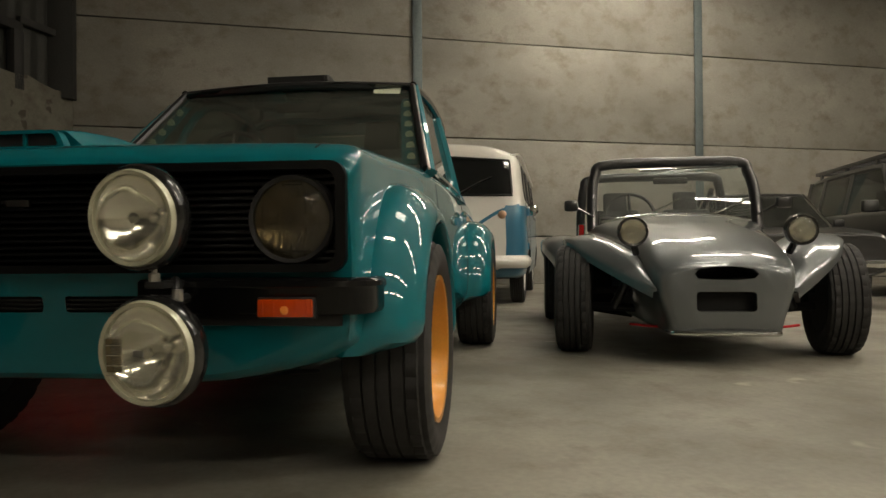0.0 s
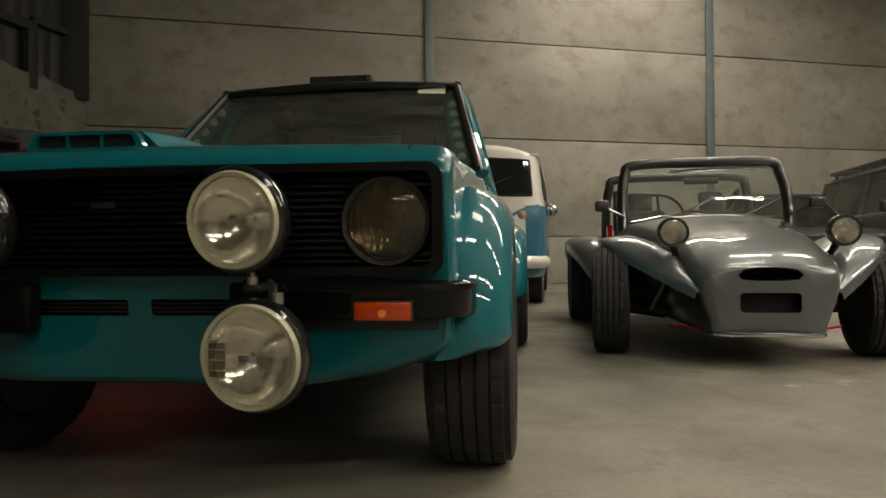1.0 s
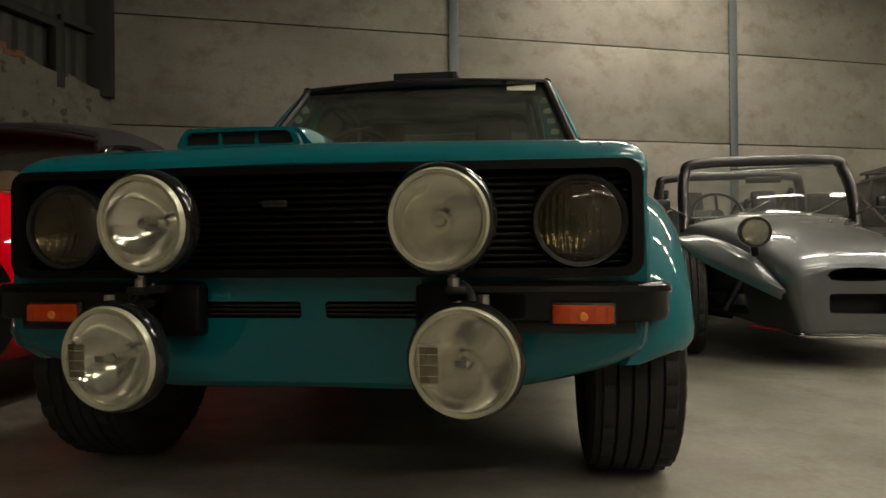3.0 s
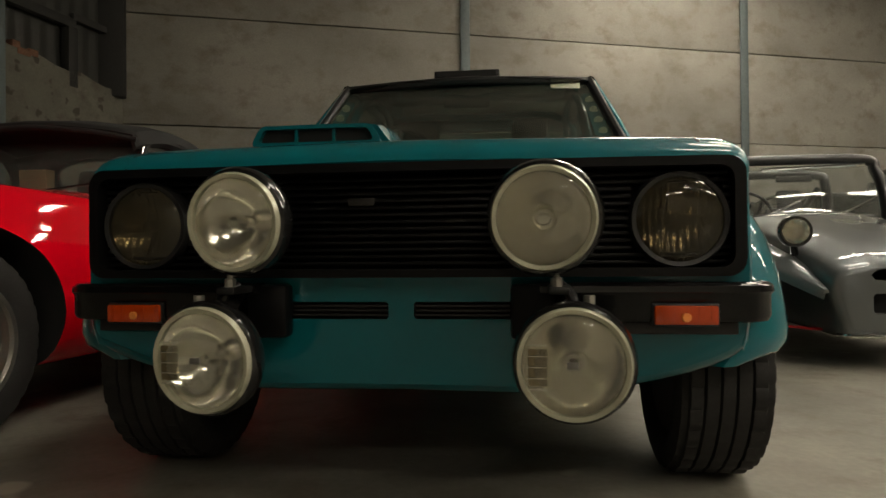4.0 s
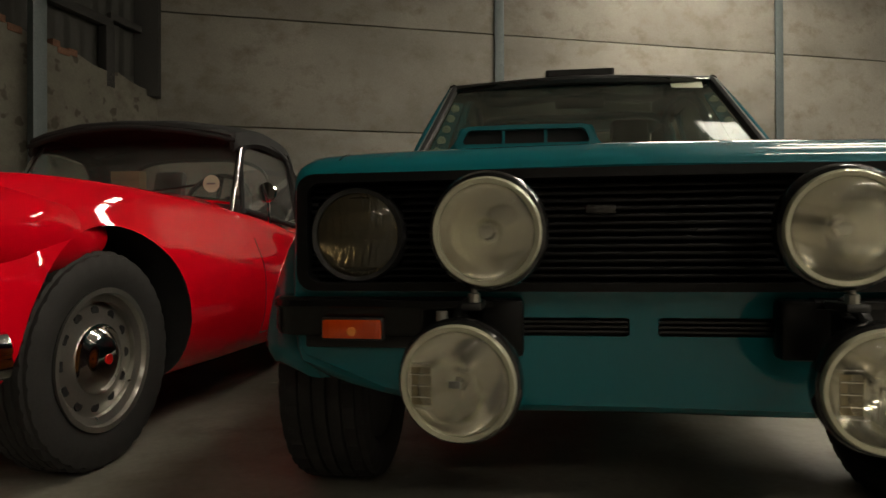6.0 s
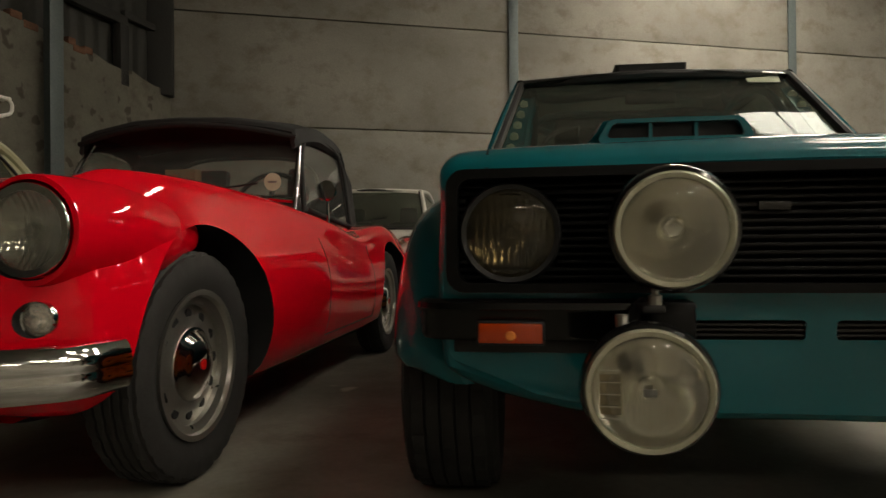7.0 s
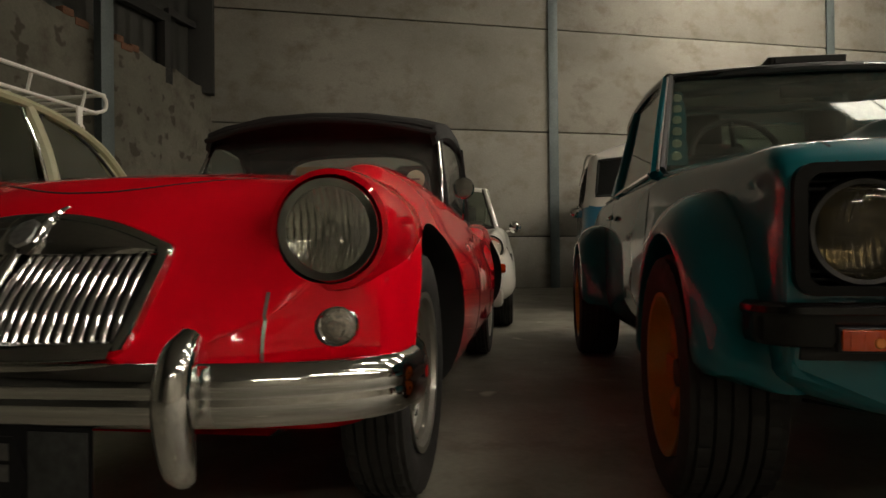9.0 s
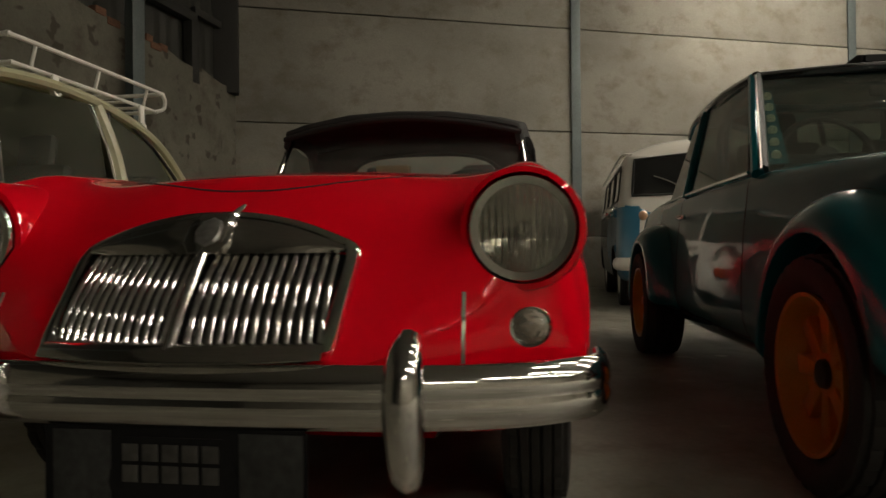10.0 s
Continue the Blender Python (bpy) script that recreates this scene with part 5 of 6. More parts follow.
        # added near-black sheet darkens the opening behind the front wheel
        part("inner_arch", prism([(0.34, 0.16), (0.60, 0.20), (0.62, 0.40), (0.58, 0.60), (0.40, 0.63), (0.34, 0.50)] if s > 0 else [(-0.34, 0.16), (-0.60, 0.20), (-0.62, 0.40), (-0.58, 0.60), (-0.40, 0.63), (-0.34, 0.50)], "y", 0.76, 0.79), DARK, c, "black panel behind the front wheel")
        part("suspension_arm", tube([f(0.2, 0.30, 0.25), f(0.62, 0.36, 0.27)], 0.025, 8, bm=tube([f(0.2, 0.30, 0.38), f(0.62, 0.36, 0.36)], 0.02, 8)), DARK, c)
        part("damper", tube([f(0.36, 0.28, 0.55), f(0.5, 0.34, 0.26)], 0.028, 10), BLACKP, c)
        h = lamp(c, "headlight", s * 0.43, -0.01, 0.70, 0.078, 0.11, ring=GLOSSBLACK, house=GLOSSBLACK, label="round headlight in a black bucket", ringw=0.010, yaw=s * 2)
        part("headlight_stalk", tube([f(0.42, 0.06, 0.64), f(0.40, 0.10, 0.58)], 0.02, 8), GLOSSBLACK, h).matrix_parent_inverse = h.matrix_basis.inverted()
        part("indicator", lathe([(0.0, -0.03), (0.018, -0.026), (0.022, 0.0), (0.02, 0.03)], 14, at=f(0.47, 0.02, 0.47)), AMBER, c, "small amber indicator")
        mi = part("mirror", box(min(s * 0.66, s * 0.76), max(s * 0.66, s * 0.76), 1.05, 1.10, 0.88, 0.96, 0.02), BLACKP, c, "black mirror on a thin stalk")
        part("mirror_stalk", tube([f(0.55, 1.10, 0.84), f(0.68, 1.08, 0.91)], 0.008, 6), BLACKP, mi)
        seat(c, s * 0.29, 1.98, 0.47, 14)
    hoop = lambda x, y0, y1, zt, zb, r: tube([(-x, y0, zb), (-x + 0.004, y0 + (y1 - y0) * 0.5, zb + (zt - zb) * 0.5), (-x + 0.03, y1, zt - 0.09), (-x + 0.10, y1 + 0.01, zt - 0.012), (0, y1 + 0.012, zt), (x - 0.10, y1 + 0.01, zt - 0.012), (x - 0.03, y1, zt - 0.09), (x - 0.004, y0 + (y1 - y0) * 0.5, zb + (zt - zb) * 0.5), (x, y0, zb)], r, 12, 6)
    part("screen_hoop", hoop(0.560, 1.12, 1.24, 1.235, 0.74, 0.038), BLACKP, c, "black tubular windscreen hoop")
    part("roll_hoop", hoop(0.585, 2.15, 2.12, 1.225, 0.62, 0.038), BLACKP, c, "black rear roll hoop")
    for s in (-1, 1):
        part("hoop_brace", tube([(s * 0.5, 2.13, 1.1), (s * 0.45, 2.6, 0.78)], 0.024, 10), BLACKP, c)
    part("windscreen", patch((-0.52, 1.12, 0.835), (0.52, 1.12, 0.835), (0.50, 1.235, 1.19), (-0.50, 1.235, 1.19), (0, -0.02, 0), 6), GLASS, c).visible_shadow = False
    part("scuttle_trim", tube([(-0.5, 1.08, 0.80), (-0.25, 1.04, 0.838), (0, 1.03, 0.845), (0.25, 1.04, 0.838), (0.5, 1.08, 0.80)], 0.010, 8), CHROME, c)
    part("screen_edge", tube([(-0.22, 1.205, 1.165), (0.45, 1.21, 1.185)], 0.012, 6), CHROME, c)
    for x in (-0.22, 0.24):
        part("wiper", tube([(x, 1.05, 0.845), (x + 0.1, 1.09, 0.88), (x + 0.27, 1.16, 0.96)], 0.006, 6), CHROME, c, "chrome wiper arm")
    part("rear_view_mirror", box(-0.12, 0.12, 1.22, 1.245, 1.075, 1.12, 0.012), PLASTIC, c)
    part("cockpit", box(-0.50, 0.50, 1.28, 2.05, 0.655, 0.70, 0.02), LEATHER, c)
    part("dashboard", prism([(1.14, 0.76), (1.14, 0.83), (1.24, 0.845), (1.3, 0.8), (1.3, 0.72)], "x", -0.5, 0.5, 0.01), LEATHER, c)
    steering_wheel(c, -0.26, 1.42, 0.86)
    part("tail_light", box(-0.64, -0.60, 1.42, 1.50, 0.70, 0.80, 0.01), REDLENS, c, "red light panel")
    return c


def camper(m):
    c = thing("camper_van", "blue and white vintage camper van with chrome mirrors", "van", m)

    def pv(y, w, zb, k=1.0):
        return [(0, zb), (w * 0.6, zb), (w * 0.94, zb + 0.03), (w, zb + 0.25), (w, 0.8), (w * 0.985, 1.1), (w * 0.95, 1.3), (w * 0.90, 1.62), (w * 0.78, 1.74 * k), (w * 0.45, 1.83 * k), (0, 1.87 * k)]
    st = [(0.0, pv(0, 0.66, 0.40, 0.93)), (0.03, pv(0, 0.77, 0.36, 0.955)), (0.10, pv(0, 0.84, 0.32, 0.975)), (0.28, pv(0, 0.87, 0.30, 0.99)), (0.7, pv(0, 0.875, 0.28, 1.0)), (2.2, pv(0, 0.875, 0.28, 1.0)), (3.7, pv(0, 0.86, 0.30, 0.99)), (4.0, pv(0, 0.80, 0.34, 0.97)), (4.1, pv(0, 0.65, 0.42, 0.94))]
    bm = shell(st, 5, 4)
    for v in bm.verts:
        if v.co.z > 1.0 and v.co.y < 1.0:
            v.co.y += 0.22 * (v.co.z - 1.0) * (1 - v.co.y)
    for f in bm.faces:
        q = f.calc_center_median()
        line = 1.10 - 0.52 * max(0, 1 - abs(q.x) / 0.78) ** 1.5 if q.y < 0.35 else 1.10
        f.material_index = 2 if q.z > line else 0
    body = part("body", bm, [BLUEP, DARK, WHITEP], c, "two-tone body, blue below and white above")
    cuts = []
    for y in (0.75, 3.15):
        for s in (-1, 1):
            cuts.append(cyl_x(y, 0.33, 0.37, min(s * 0.5, s * 1.0), max(s * 0.5, s * 1.0)))
    cut(body, cuts)
    tree = surf(body)

    for s in (-1, 1):
        f = lambda x, y, z: (s * x, y, z)
        b, rim = laid(tree, f(0.03, -1, 1.23), f(0.725, -1, 1.21), f(0.69, -1, 1.60), f(0.03, -1, 1.66), (0, 1, 0), 0.004)
        ws = part("windscreen", b, DARKGLASS, c, "dark split windscreen pane")
        part("seal", tube(rim + rim[:1], 0.013, 6, smooth=False), PLASTIC, ws)
        for y0, y1 in ((0.36, 1.0), (1.15, 2.0), (2.15, 3.0)):
            b, rim = laid(tree, f(1.5, y0 - 0.04, 1.18), f(1.5, y1, 1.18), f(1.5, y1, 1.56), f(1.5, y0 + 0.05, 1.56), (-s, 0, 0), 0.004)
            w_ = part("side_window", b, DARKGLASS, c)
            part("seal", tube(rim + rim[:1], 0.012, 6, smooth=False), PLASTIC, w_)
        lamp(c, "headlight", s * 0.58, 0.045, 0.80, 0.088, 0.06, ring=CHROME, house=CHROME, label="round chrome-rimmed headlight", ringw=0.012)
        part("indicator", lathe([(0, -0.05), (0.03, -0.04), (0.05, -0.015), (0.055, 0.03)], 20, at=f(0.62, 0.025, 1.0)), PEACH, c, "round pale indicator")
        part("mirror", lathe([(0.0, -0.03), (0.05, -0.022), (0.062, 0.0), (0.0, 0.012)], 24, at=f(0.935, 0.42, 1.06)), CHROME, c, "round chrome door mirror")
        part("mirror_stalk", tube([f(0.87, 0.40, 1.10), f(0.91, 0.41, 1.13), f(0.935, 0.42, 1.06)], 0.009, 6), CHROME, c)
        part("door_hinge", box(min(s * 0.86, s * 0.895), max(s * 0.86, s * 0.895), 0.34, 0.38, 0.62, 0.70, 0.008), BLUEP, c)
        part("door_hinge", box(min(s * 0.86, s * 0.895), max(s * 0.86, s * 0.895), 0.34, 0.38, 1.0, 1.08, 0.008), BLUEP, c)
        part("panel_gap", seam(tree, [(s * 1.3, 0.36, z) for z in (0.45, 0.8, 1.2, 1.65)], (-s, 0, 0), 0.008), DARK, c)
        part("panel_gap", seam(tree, [(s * 1.3, 1.05, z) for z in (0.45, 0.8, 1.2, 1.65)], (-s, 0, 0), 0.008), DARK, c)
        part("waist_trim", seam(tree, [(s * 1.3, y, 1.10) for y in (0.3, 0.8, 2, 3.9)], (-s, 0, 0), 0.03, 0.006), BLUEP, c)
        part("v_trim", seam(tree, [(s * x, -1, z) for x, z in ((0.80, 1.10), (0.6, 1.04), (0.4, 0.925), (0.2, 0.77), (0.05, 0.62))], (0, 1, 0), 0.035, 0.005), BLUEP, c)
        for y in (0.75, 3.15):
            wheel(c, s * 0.74, y, 0.325, 0.19, 0.16, s, WHITEP, "dome", label="white steel wheel with chrome cap")
        part("wiper", tube([f(0.1, 0.02, 1.22), f(0.35, 0.06, 1.36), f(0.5, 0.08, 1.42)], 0.006, 6), CHROME, c)
    P = [(-0.86, 0.30, 0.49), (-0.80, 0.02, 0.49), (-0.4, -0.09, 0.49), (0, -0.11, 0.49), (0.4, -0.09, 0.49), (0.80, 0.02, 0.49), (0.86, 0.30, 0.49)]
    b = tube(P, 0.06, 10, 5)
    for v in b.verts:
        v.co.z = 0.49 + (v.co.z - 0.49) * 1.2
    part("front_bumper", b, WHITEP, c, "white front bumper")
    part("roof_gutter", tube([(-0.70, 0.20, 1.67), (-0.80, 0.4, 1.68), (-0.80, 2, 1.69), (-0.8, 3.8, 1.68)], 0.014, 6, bm=tube([(0.70, 0.20, 1.67), (0.80, 0.4, 1.68), (0.80, 2, 1.69), (0.8, 3.8, 1.68)], 0.014, 6)), WHITEP, c)
    return c


def beetle(m):
    c = thing("beetle_car", "pale green-cream rounded saloon with a white roof rack", "car", m)
    st = [(0.0, prof2(0.30, 0.3, 0.42, 0.42, 0.34, 0.52, 0.2, 0.5, 0.52)), (0.15, prof2(0.26, 0.45, 0.62, 0.48, 0.56, 0.64, 0.34, 0.62, 0.66)), (0.45, prof2(0.22, 0.5, 0.74, 0.5, 0.64, 0.78, 0.42, 0.74, 0.80)), (0.85, prof2(0.2, 0.55, 0.76, 0.48, 0.62, 0.78, 0.46, 0.84, 0.92)), (1.3, prof2(0.2, 0.55, 0.72, 0.45, 0.66, 0.90, 0.5, 0.94, 0.98)),
          (2.3, prof2(0.2, 0.55, 0.72, 0.45, 0.67, 0.94, 0.5, 0.97, 0.98)), (3.0, prof2(0.22, 0.55, 0.76, 0.5, 0.66, 0.88, 0.46, 0.95, 0.99)), (3.5, prof2(0.26, 0.5, 0.74, 0.5, 0.6, 0.74, 0.4, 0.80, 0.86)), (3.9, prof2(0.32, 0.4, 0.55, 0.46, 0.45, 0.56, 0.28, 0.58, 0.6))]
    body = part("body", shell(st, 4, 4), [CREAMP, DARK], c)
    cuts = []
    for y in (0.72, 3.12):
        for s in (-1, 1):
            cuts.append(cyl_x(y, 0.33, 0.37, min(s * 0.45, s * 1.0), max(s * 0.45, s * 1.0)))
    cut(body, cuts)
    G = []
    for y, z, w_ in ((1.30, 1.30, 0.50), (1.36, 1.375, 0.52), (1.6, 1.455, 0.545), (2.0, 1.475, 0.55), (2.4, 1.43, 0.545), (2.75, 1.33, 0.53), (3.05, 1.15, 0.50), (3.3, 0.94, 0.46)):
        up = [(w_ * u, y, z + 0.02 * (1 - u * u) - (0.03 if abs(u) == 1 else 0)) for u in (-1, -0.96, -0.8, -0.4, 0, 0.4, 0.8, 0.96, 1)]
        G.append(up + [(x * 0.97, yy - 0.005, zz - 0.025) for x, yy, zz in up[::-1]])
    part("roof", fix(grid([list(r) for r in cat(np.array(G).reshape(len(G), -1), 4).reshape(-1, 18, 3)], closed_v=True, caps=True)), CREAMP, c, "domed cream-green roof")
    part("windscreen", patch((-0.56, 1.12, 0.96), (0.56, 1.12, 0.96), (0.49, 1.34, 1.34), (-0.49, 1.34, 1.34), (0, -0.05, 0), 6), SCREEN, c).visible_shadow = False
    for s in (-1, 1):
        f = lambda x, y, z: (s * x, y, z)
        part("a_pillar", tube([f(0.60, 1.12, 0.93), f(0.56, 1.25, 1.2), f(0.52, 1.38, 1.36)], 0.028, 8), CREAMP, c)
        part("b_pillar", tube([f(0.645, 2.30, 0.93), f(0.60, 2.27, 1.2), f(0.548, 2.20, 1.43)], [0.036, 0.032, 0.034], 8), CREAMP, c)
        part("door_post_trim", tube([f(0.652, 2.24, 0.95), f(0.607, 2.21, 1.2), f(0.558, 2.14, 1.42)], 0.009, 6), CHROME, c)
        part("roof_side", tube([f(0.53, 1.36, 1.37), f(0.553, 1.6, 1.435), f(0.558, 2.0, 1.45), f(0.555, 2.4, 1.405), f(0.545, 2.75, 1.30), f(0.545, 3.0, 1.12), f(0.58, 3.15, 0.94)], 0.028, 8), CREAMP, c)
        part("rear_pillar", patch(f(0.63, 2.95, 0.93), f(0.52, 3.28, 0.94), f(0.53, 2.8, 1.28), f(0.56, 2.72, 1.25), (0, 0, 0), 5, 0.02 * s), CREAMP, c)
        part("side_window", patch(f(0.612, 1.22, 0.95), f(0.612, 2.22, 0.95), f(0.576, 2.16, 1.41), f(0.565, 1.42, 1.38), (0, 0, 0), 5), SCREEN, c).visible_shadow = False
        part("side_window", patch(f(0.612, 2.36, 0.95), f(0.60, 2.96, 0.95), f(0.565, 2.66, 1.27), f(0.572, 2.28, 1.39), (0, 0, 0), 5), SCREEN, c).visible_shadow = False
        part("window_seal", tube([f(0.645, 2.36, 0.955), f(0.56, 2.28, 1.395), f(0.56, 2.66, 1.28), f(0.632, 2.98, 0.955)], 0.010, 6, 4), PLASTIC, c)
        part("quarter_bar", tube([f(0.648, 1.50, 0.95), f(0.56, 1.55, 1.40)], 0.010, 6), CHROME, c)
        lamp(c, "headlight", s * 0.56, 0.12, 0.66, 0.088, 0.06, ring=CHROME, house=CHROME, ringw=0.012, label="round chrome-rimmed headlight")
        for y in (0.72, 3.12):
            wheel(c, s * 0.62, y, 0.32, 0.19, 0.15, s, STEEL, "dome", label="steel wheel with chrome cap")
        seat(c, s * 0.3, 1.95, 0.62, 10)
    part("rear_seat", box(-0.52, 0.52, 2.72, 2.86, 0.85, 1.12, 0.05), LEATHER, c)
    part("front_bumper", tube([(-0.68, 0.1, 0.42), (-0.5, -0.08, 0.42), (0, -0.13, 0.42), (0.5, -0.08, 0.42), (0.68, 0.1, 0.42)], 0.04, 10), CHROME, c)
    return c


def roof_rack(m):
    c = thing("roof_rack", "white tubular luggage rack clamped on the rounded car's roof", "roof rack", m)
    for z, x, y0, y1, r in ((0.0, 0.53, -0.54, 0.54, 0.011), (0.115, 0.55, -0.575, 0.575, 0.012)):
        q = 0.08
        part("rail", tube([(-x + q, y0, z), (x - q, y0, z), (x - 0.02, y0 + 0.02, z), (x, y0 + q, z), (x, y1 - q, z), (x - 0.02, y1 - 0.02, z), (x - q, y1, z), (-x + q, y1, z), (-x + 0.02, y1 - 0.02, z), (-x, y1 - q, z), (-x, y0 + q, z), (-x + 0.02, y0 + 0.02, z), (-x + q, y0, z)], r, 8, 3), WHITEM, c)
    for k in range(7):
        y = -0.45 + 0.15 * k
        part("slat", box(-0.52, 0.52, y - 0.016, y + 0.016, 0.004, 0.016, 0.003), WHITEM, c)
    for s in (-1, 1):
        for y in (-0.42, 0.01, 0.42):
            part("upright", tube([(s * 0.52, y, 0), (s * 0.55, y, 0.115)], 0.009, 6), WHITEM, c)
        part("rail_loop", tube([(s * 0.53, 0.53, 0.0), (s * 0.545, 0.592, 0.03), (s * 0.55, 0.597, 0.085), (s * 0.55, 0.56, 0.115)], 0.011, 8), WHITEM, c)
        for y in (-0.30, 0.37):
            b = box(s * 0.545 - 0.008, s * 0.545 + 0.008, y - 0.02, y + 0.02, -0.065 - 0.05 * (y > 0), 0.002, 0.003)
            lathe([(0.012, -0.012), (0.026, -0.012), (0.026, 0.012), (0.012, 0.012)], 16, "x", at=(s * 0.55, y, -0.075 - 0.05 * (y > 0)), bm=b)
            part("clamp", b, WHITEM, c, "white roof clamp")
    return c


def coupe(m):
    c = thing("sports_coupe", "white rear-engined sports coupe with round headlights", "car", m)
    st = [(0.0, prof2(0.26, 0.4, 0.56, 0.40, 0.5, 0.50, 0.3, 0.52, 0.53)), (0.06, prof2(0.22, 0.5, 0.70, 0.42, 0.60, 0.56, 0.4, 0.58, 0.59)), (0.22, prof2(0.2, 0.55, 0.78, 0.44, 0.62, 0.72, 0.42, 0.62, 0.64)), (0.5, prof2(0.2, 0.58, 0.805, 0.5, 0.63, 0.795, 0.44, 0.69, 0.71)), (0.9, prof2(0.2, 0.58, 0.80, 0.5, 0.64, 0.83, 0.46, 0.77, 0.79)), (1.3, prof2(0.2, 0.6, 0.79, 0.5, 0.66, 0.86, 0.5, 0.85, 0.86)),
          (2.3, prof2(0.2, 0.6, 0.79, 0.5, 0.67, 0.87, 0.5, 0.87, 0.88)), (3.1, prof2(0.2, 0.6, 0.83, 0.52, 0.68, 0.86, 0.5, 0.88, 0.90)), (3.8, prof2(0.26, 0.55, 0.76, 0.5, 0.6, 0.72, 0.4, 0.74, 0.76)), (4.15, prof2(0.3, 0.45, 0.6, 0.45, 0.5, 0.56, 0.3, 0.58, 0.6))]
    body = part("body", shell(st, 5, 4), [WHITEP, DARK], c, "glossy off-white bodywork")
    cuts = []
    for y in (0.85, 3.12):
        for s in (-1, 1):
            cuts.append(cyl_x(y, 0.33, 0.355, min(s * 0.5, s * 1.0), max(s * 0.5, s * 1.0)))
    cut(body, cuts)
    G = []
    for y, z, w_ in ((1.78, 1.265, 0.50), (1.84, 1.285, 0.515), (2.1, 1.305, 0.53), (2.5, 1.29, 0.53), (3.0, 1.17, 0.50), (3.5, 0.96, 0.46), (3.8, 0.78, 0.42)):
        up = [(w_ * u, y - (0.04 * (1 - u * u) if y < 1.9 else 0), z + 0.02 * (1 - u * u) - (0.03 if abs(u) == 1 else 0)) for u in (-1, -0.96, -0.8, -0.4, 0, 0.4, 0.8, 0.96, 1)]
        G.append(up + [(x * 0.97, yy - 0.003, zz - 0.022) for x, yy, zz in up[::-1]])
    part("roof", fix(grid([list(r) for r in cat(np.array(G).reshape(len(G), -1), 4).reshape(-1, 18, 3)], closed_v=True, caps=True)), WHITEP, c)
    BL, BR_, TL, TR = (-0.62, 1.30, 0.865), (0.62, 1.30, 0.865), (-0.50, 1.80, 1.26), (0.50, 1.80, 1.26)
    part("windscreen", patch(BL, BR_, TR, TL, (0, -0.06, 0), 8), SCREEN, c).visible_shadow = False
    part("screen_seal", tube([TL, BL, (0, 1.23, 0.87), BR_, TR, (0, 1.74, 1.283), TL], 0.014, 6, smooth=False), PLASTIC, c)
    for s in (-1, 1):
        f = lambda x, y, z: (s * x, y, z)
        part("a_pillar", tube([f(0.645, 1.31, 0.86), f(0.58, 1.56, 1.08), f(0.515, 1.82, 1.265)], 0.024, 8), WHITEP, c)
        part("roof_side", tube([f(0.51, 1.8, 1.262), f(0.53, 2.2, 1.28), f(0.53, 2.6, 1.24), f(0.54, 3.1, 1.05), f(0.56, 3.4, 0.88)], 0.024, 8), WHITEP, c)
        part("side_window", patch(f(0.66, 1.45, 0.88), f(0.66, 2.95, 0.89), f(0.53, 2.7, 1.22), f(0.52, 1.86, 1.25), (0, 0, 0), 5), SCREEN, c).visible_shadow = False
        part("headlight_pod", lathe([(0.108, 0.20), (0.112, 0.22), (0.118, 0.30), (0.10, 0.55), (0.04, 0.8)], 36, at=f(0.62, 0.0, 0.66)), WHITEP, c)
        lamp(c, "headlight", s * 0.62, 0.19, 0.665, 0.098, 0.06, ring=CHROME, house=CHROME, ringw=0.010, pitch=-14, label="round sloping headlight with chrome rim")
        part("indicator", box(min(s * 0.50, s * 0.74), max(s * 0.50, s * 0.74), -0.005 + 0.03, 0.14, 0.475, 0.545, 0.015), AMBER, c, "amber front indicator")
        mi = part("wing_mirror", lathe([(0.0, -0.05), (0.04, -0.04), (0.058, -0.01), (0.058, 0.02), (0.0, 0.022)], 20, at=f(0.82, 1.5, 0.87)), CHROME, c, "round chrome door mirror")
        part("mirror_stalk", tube([f(0.74, 1.52, 0.83), f(0.80, 1.5, 0.85)], 0.012, 6), CHROME, mi)
        for y in (0.85, 3.12):
            wheel(c, s * 0.70, y, 0.315, 0.20, 0.18, s, STEEL, "plain", label="polished alloy wheel with black centre")
        seat(c, s * 0.3, 2.2, 0.50, 12)
    b = box(-0.70, 0.70, -0.05, 0.08, 0.36, 0.46, 0.03)
    box(-0.72, 0.72, -0.02, 0.16, 0.22, 0.365, 0.04, bm=b)
    part("front_bumper", b, WHITEP, c, "white front bumper and spoiler")
    part("dashboard", box(-0.58, 0.58, 1.45, 1.65, 0.84, 0.91, 0.03), LEATHER, c)
    part("wiper", tube([(-0.2, 1.25, 0.90), (0.25, 1.30, 0.97)], 0.005, 6), PLASTIC, c)
    return c


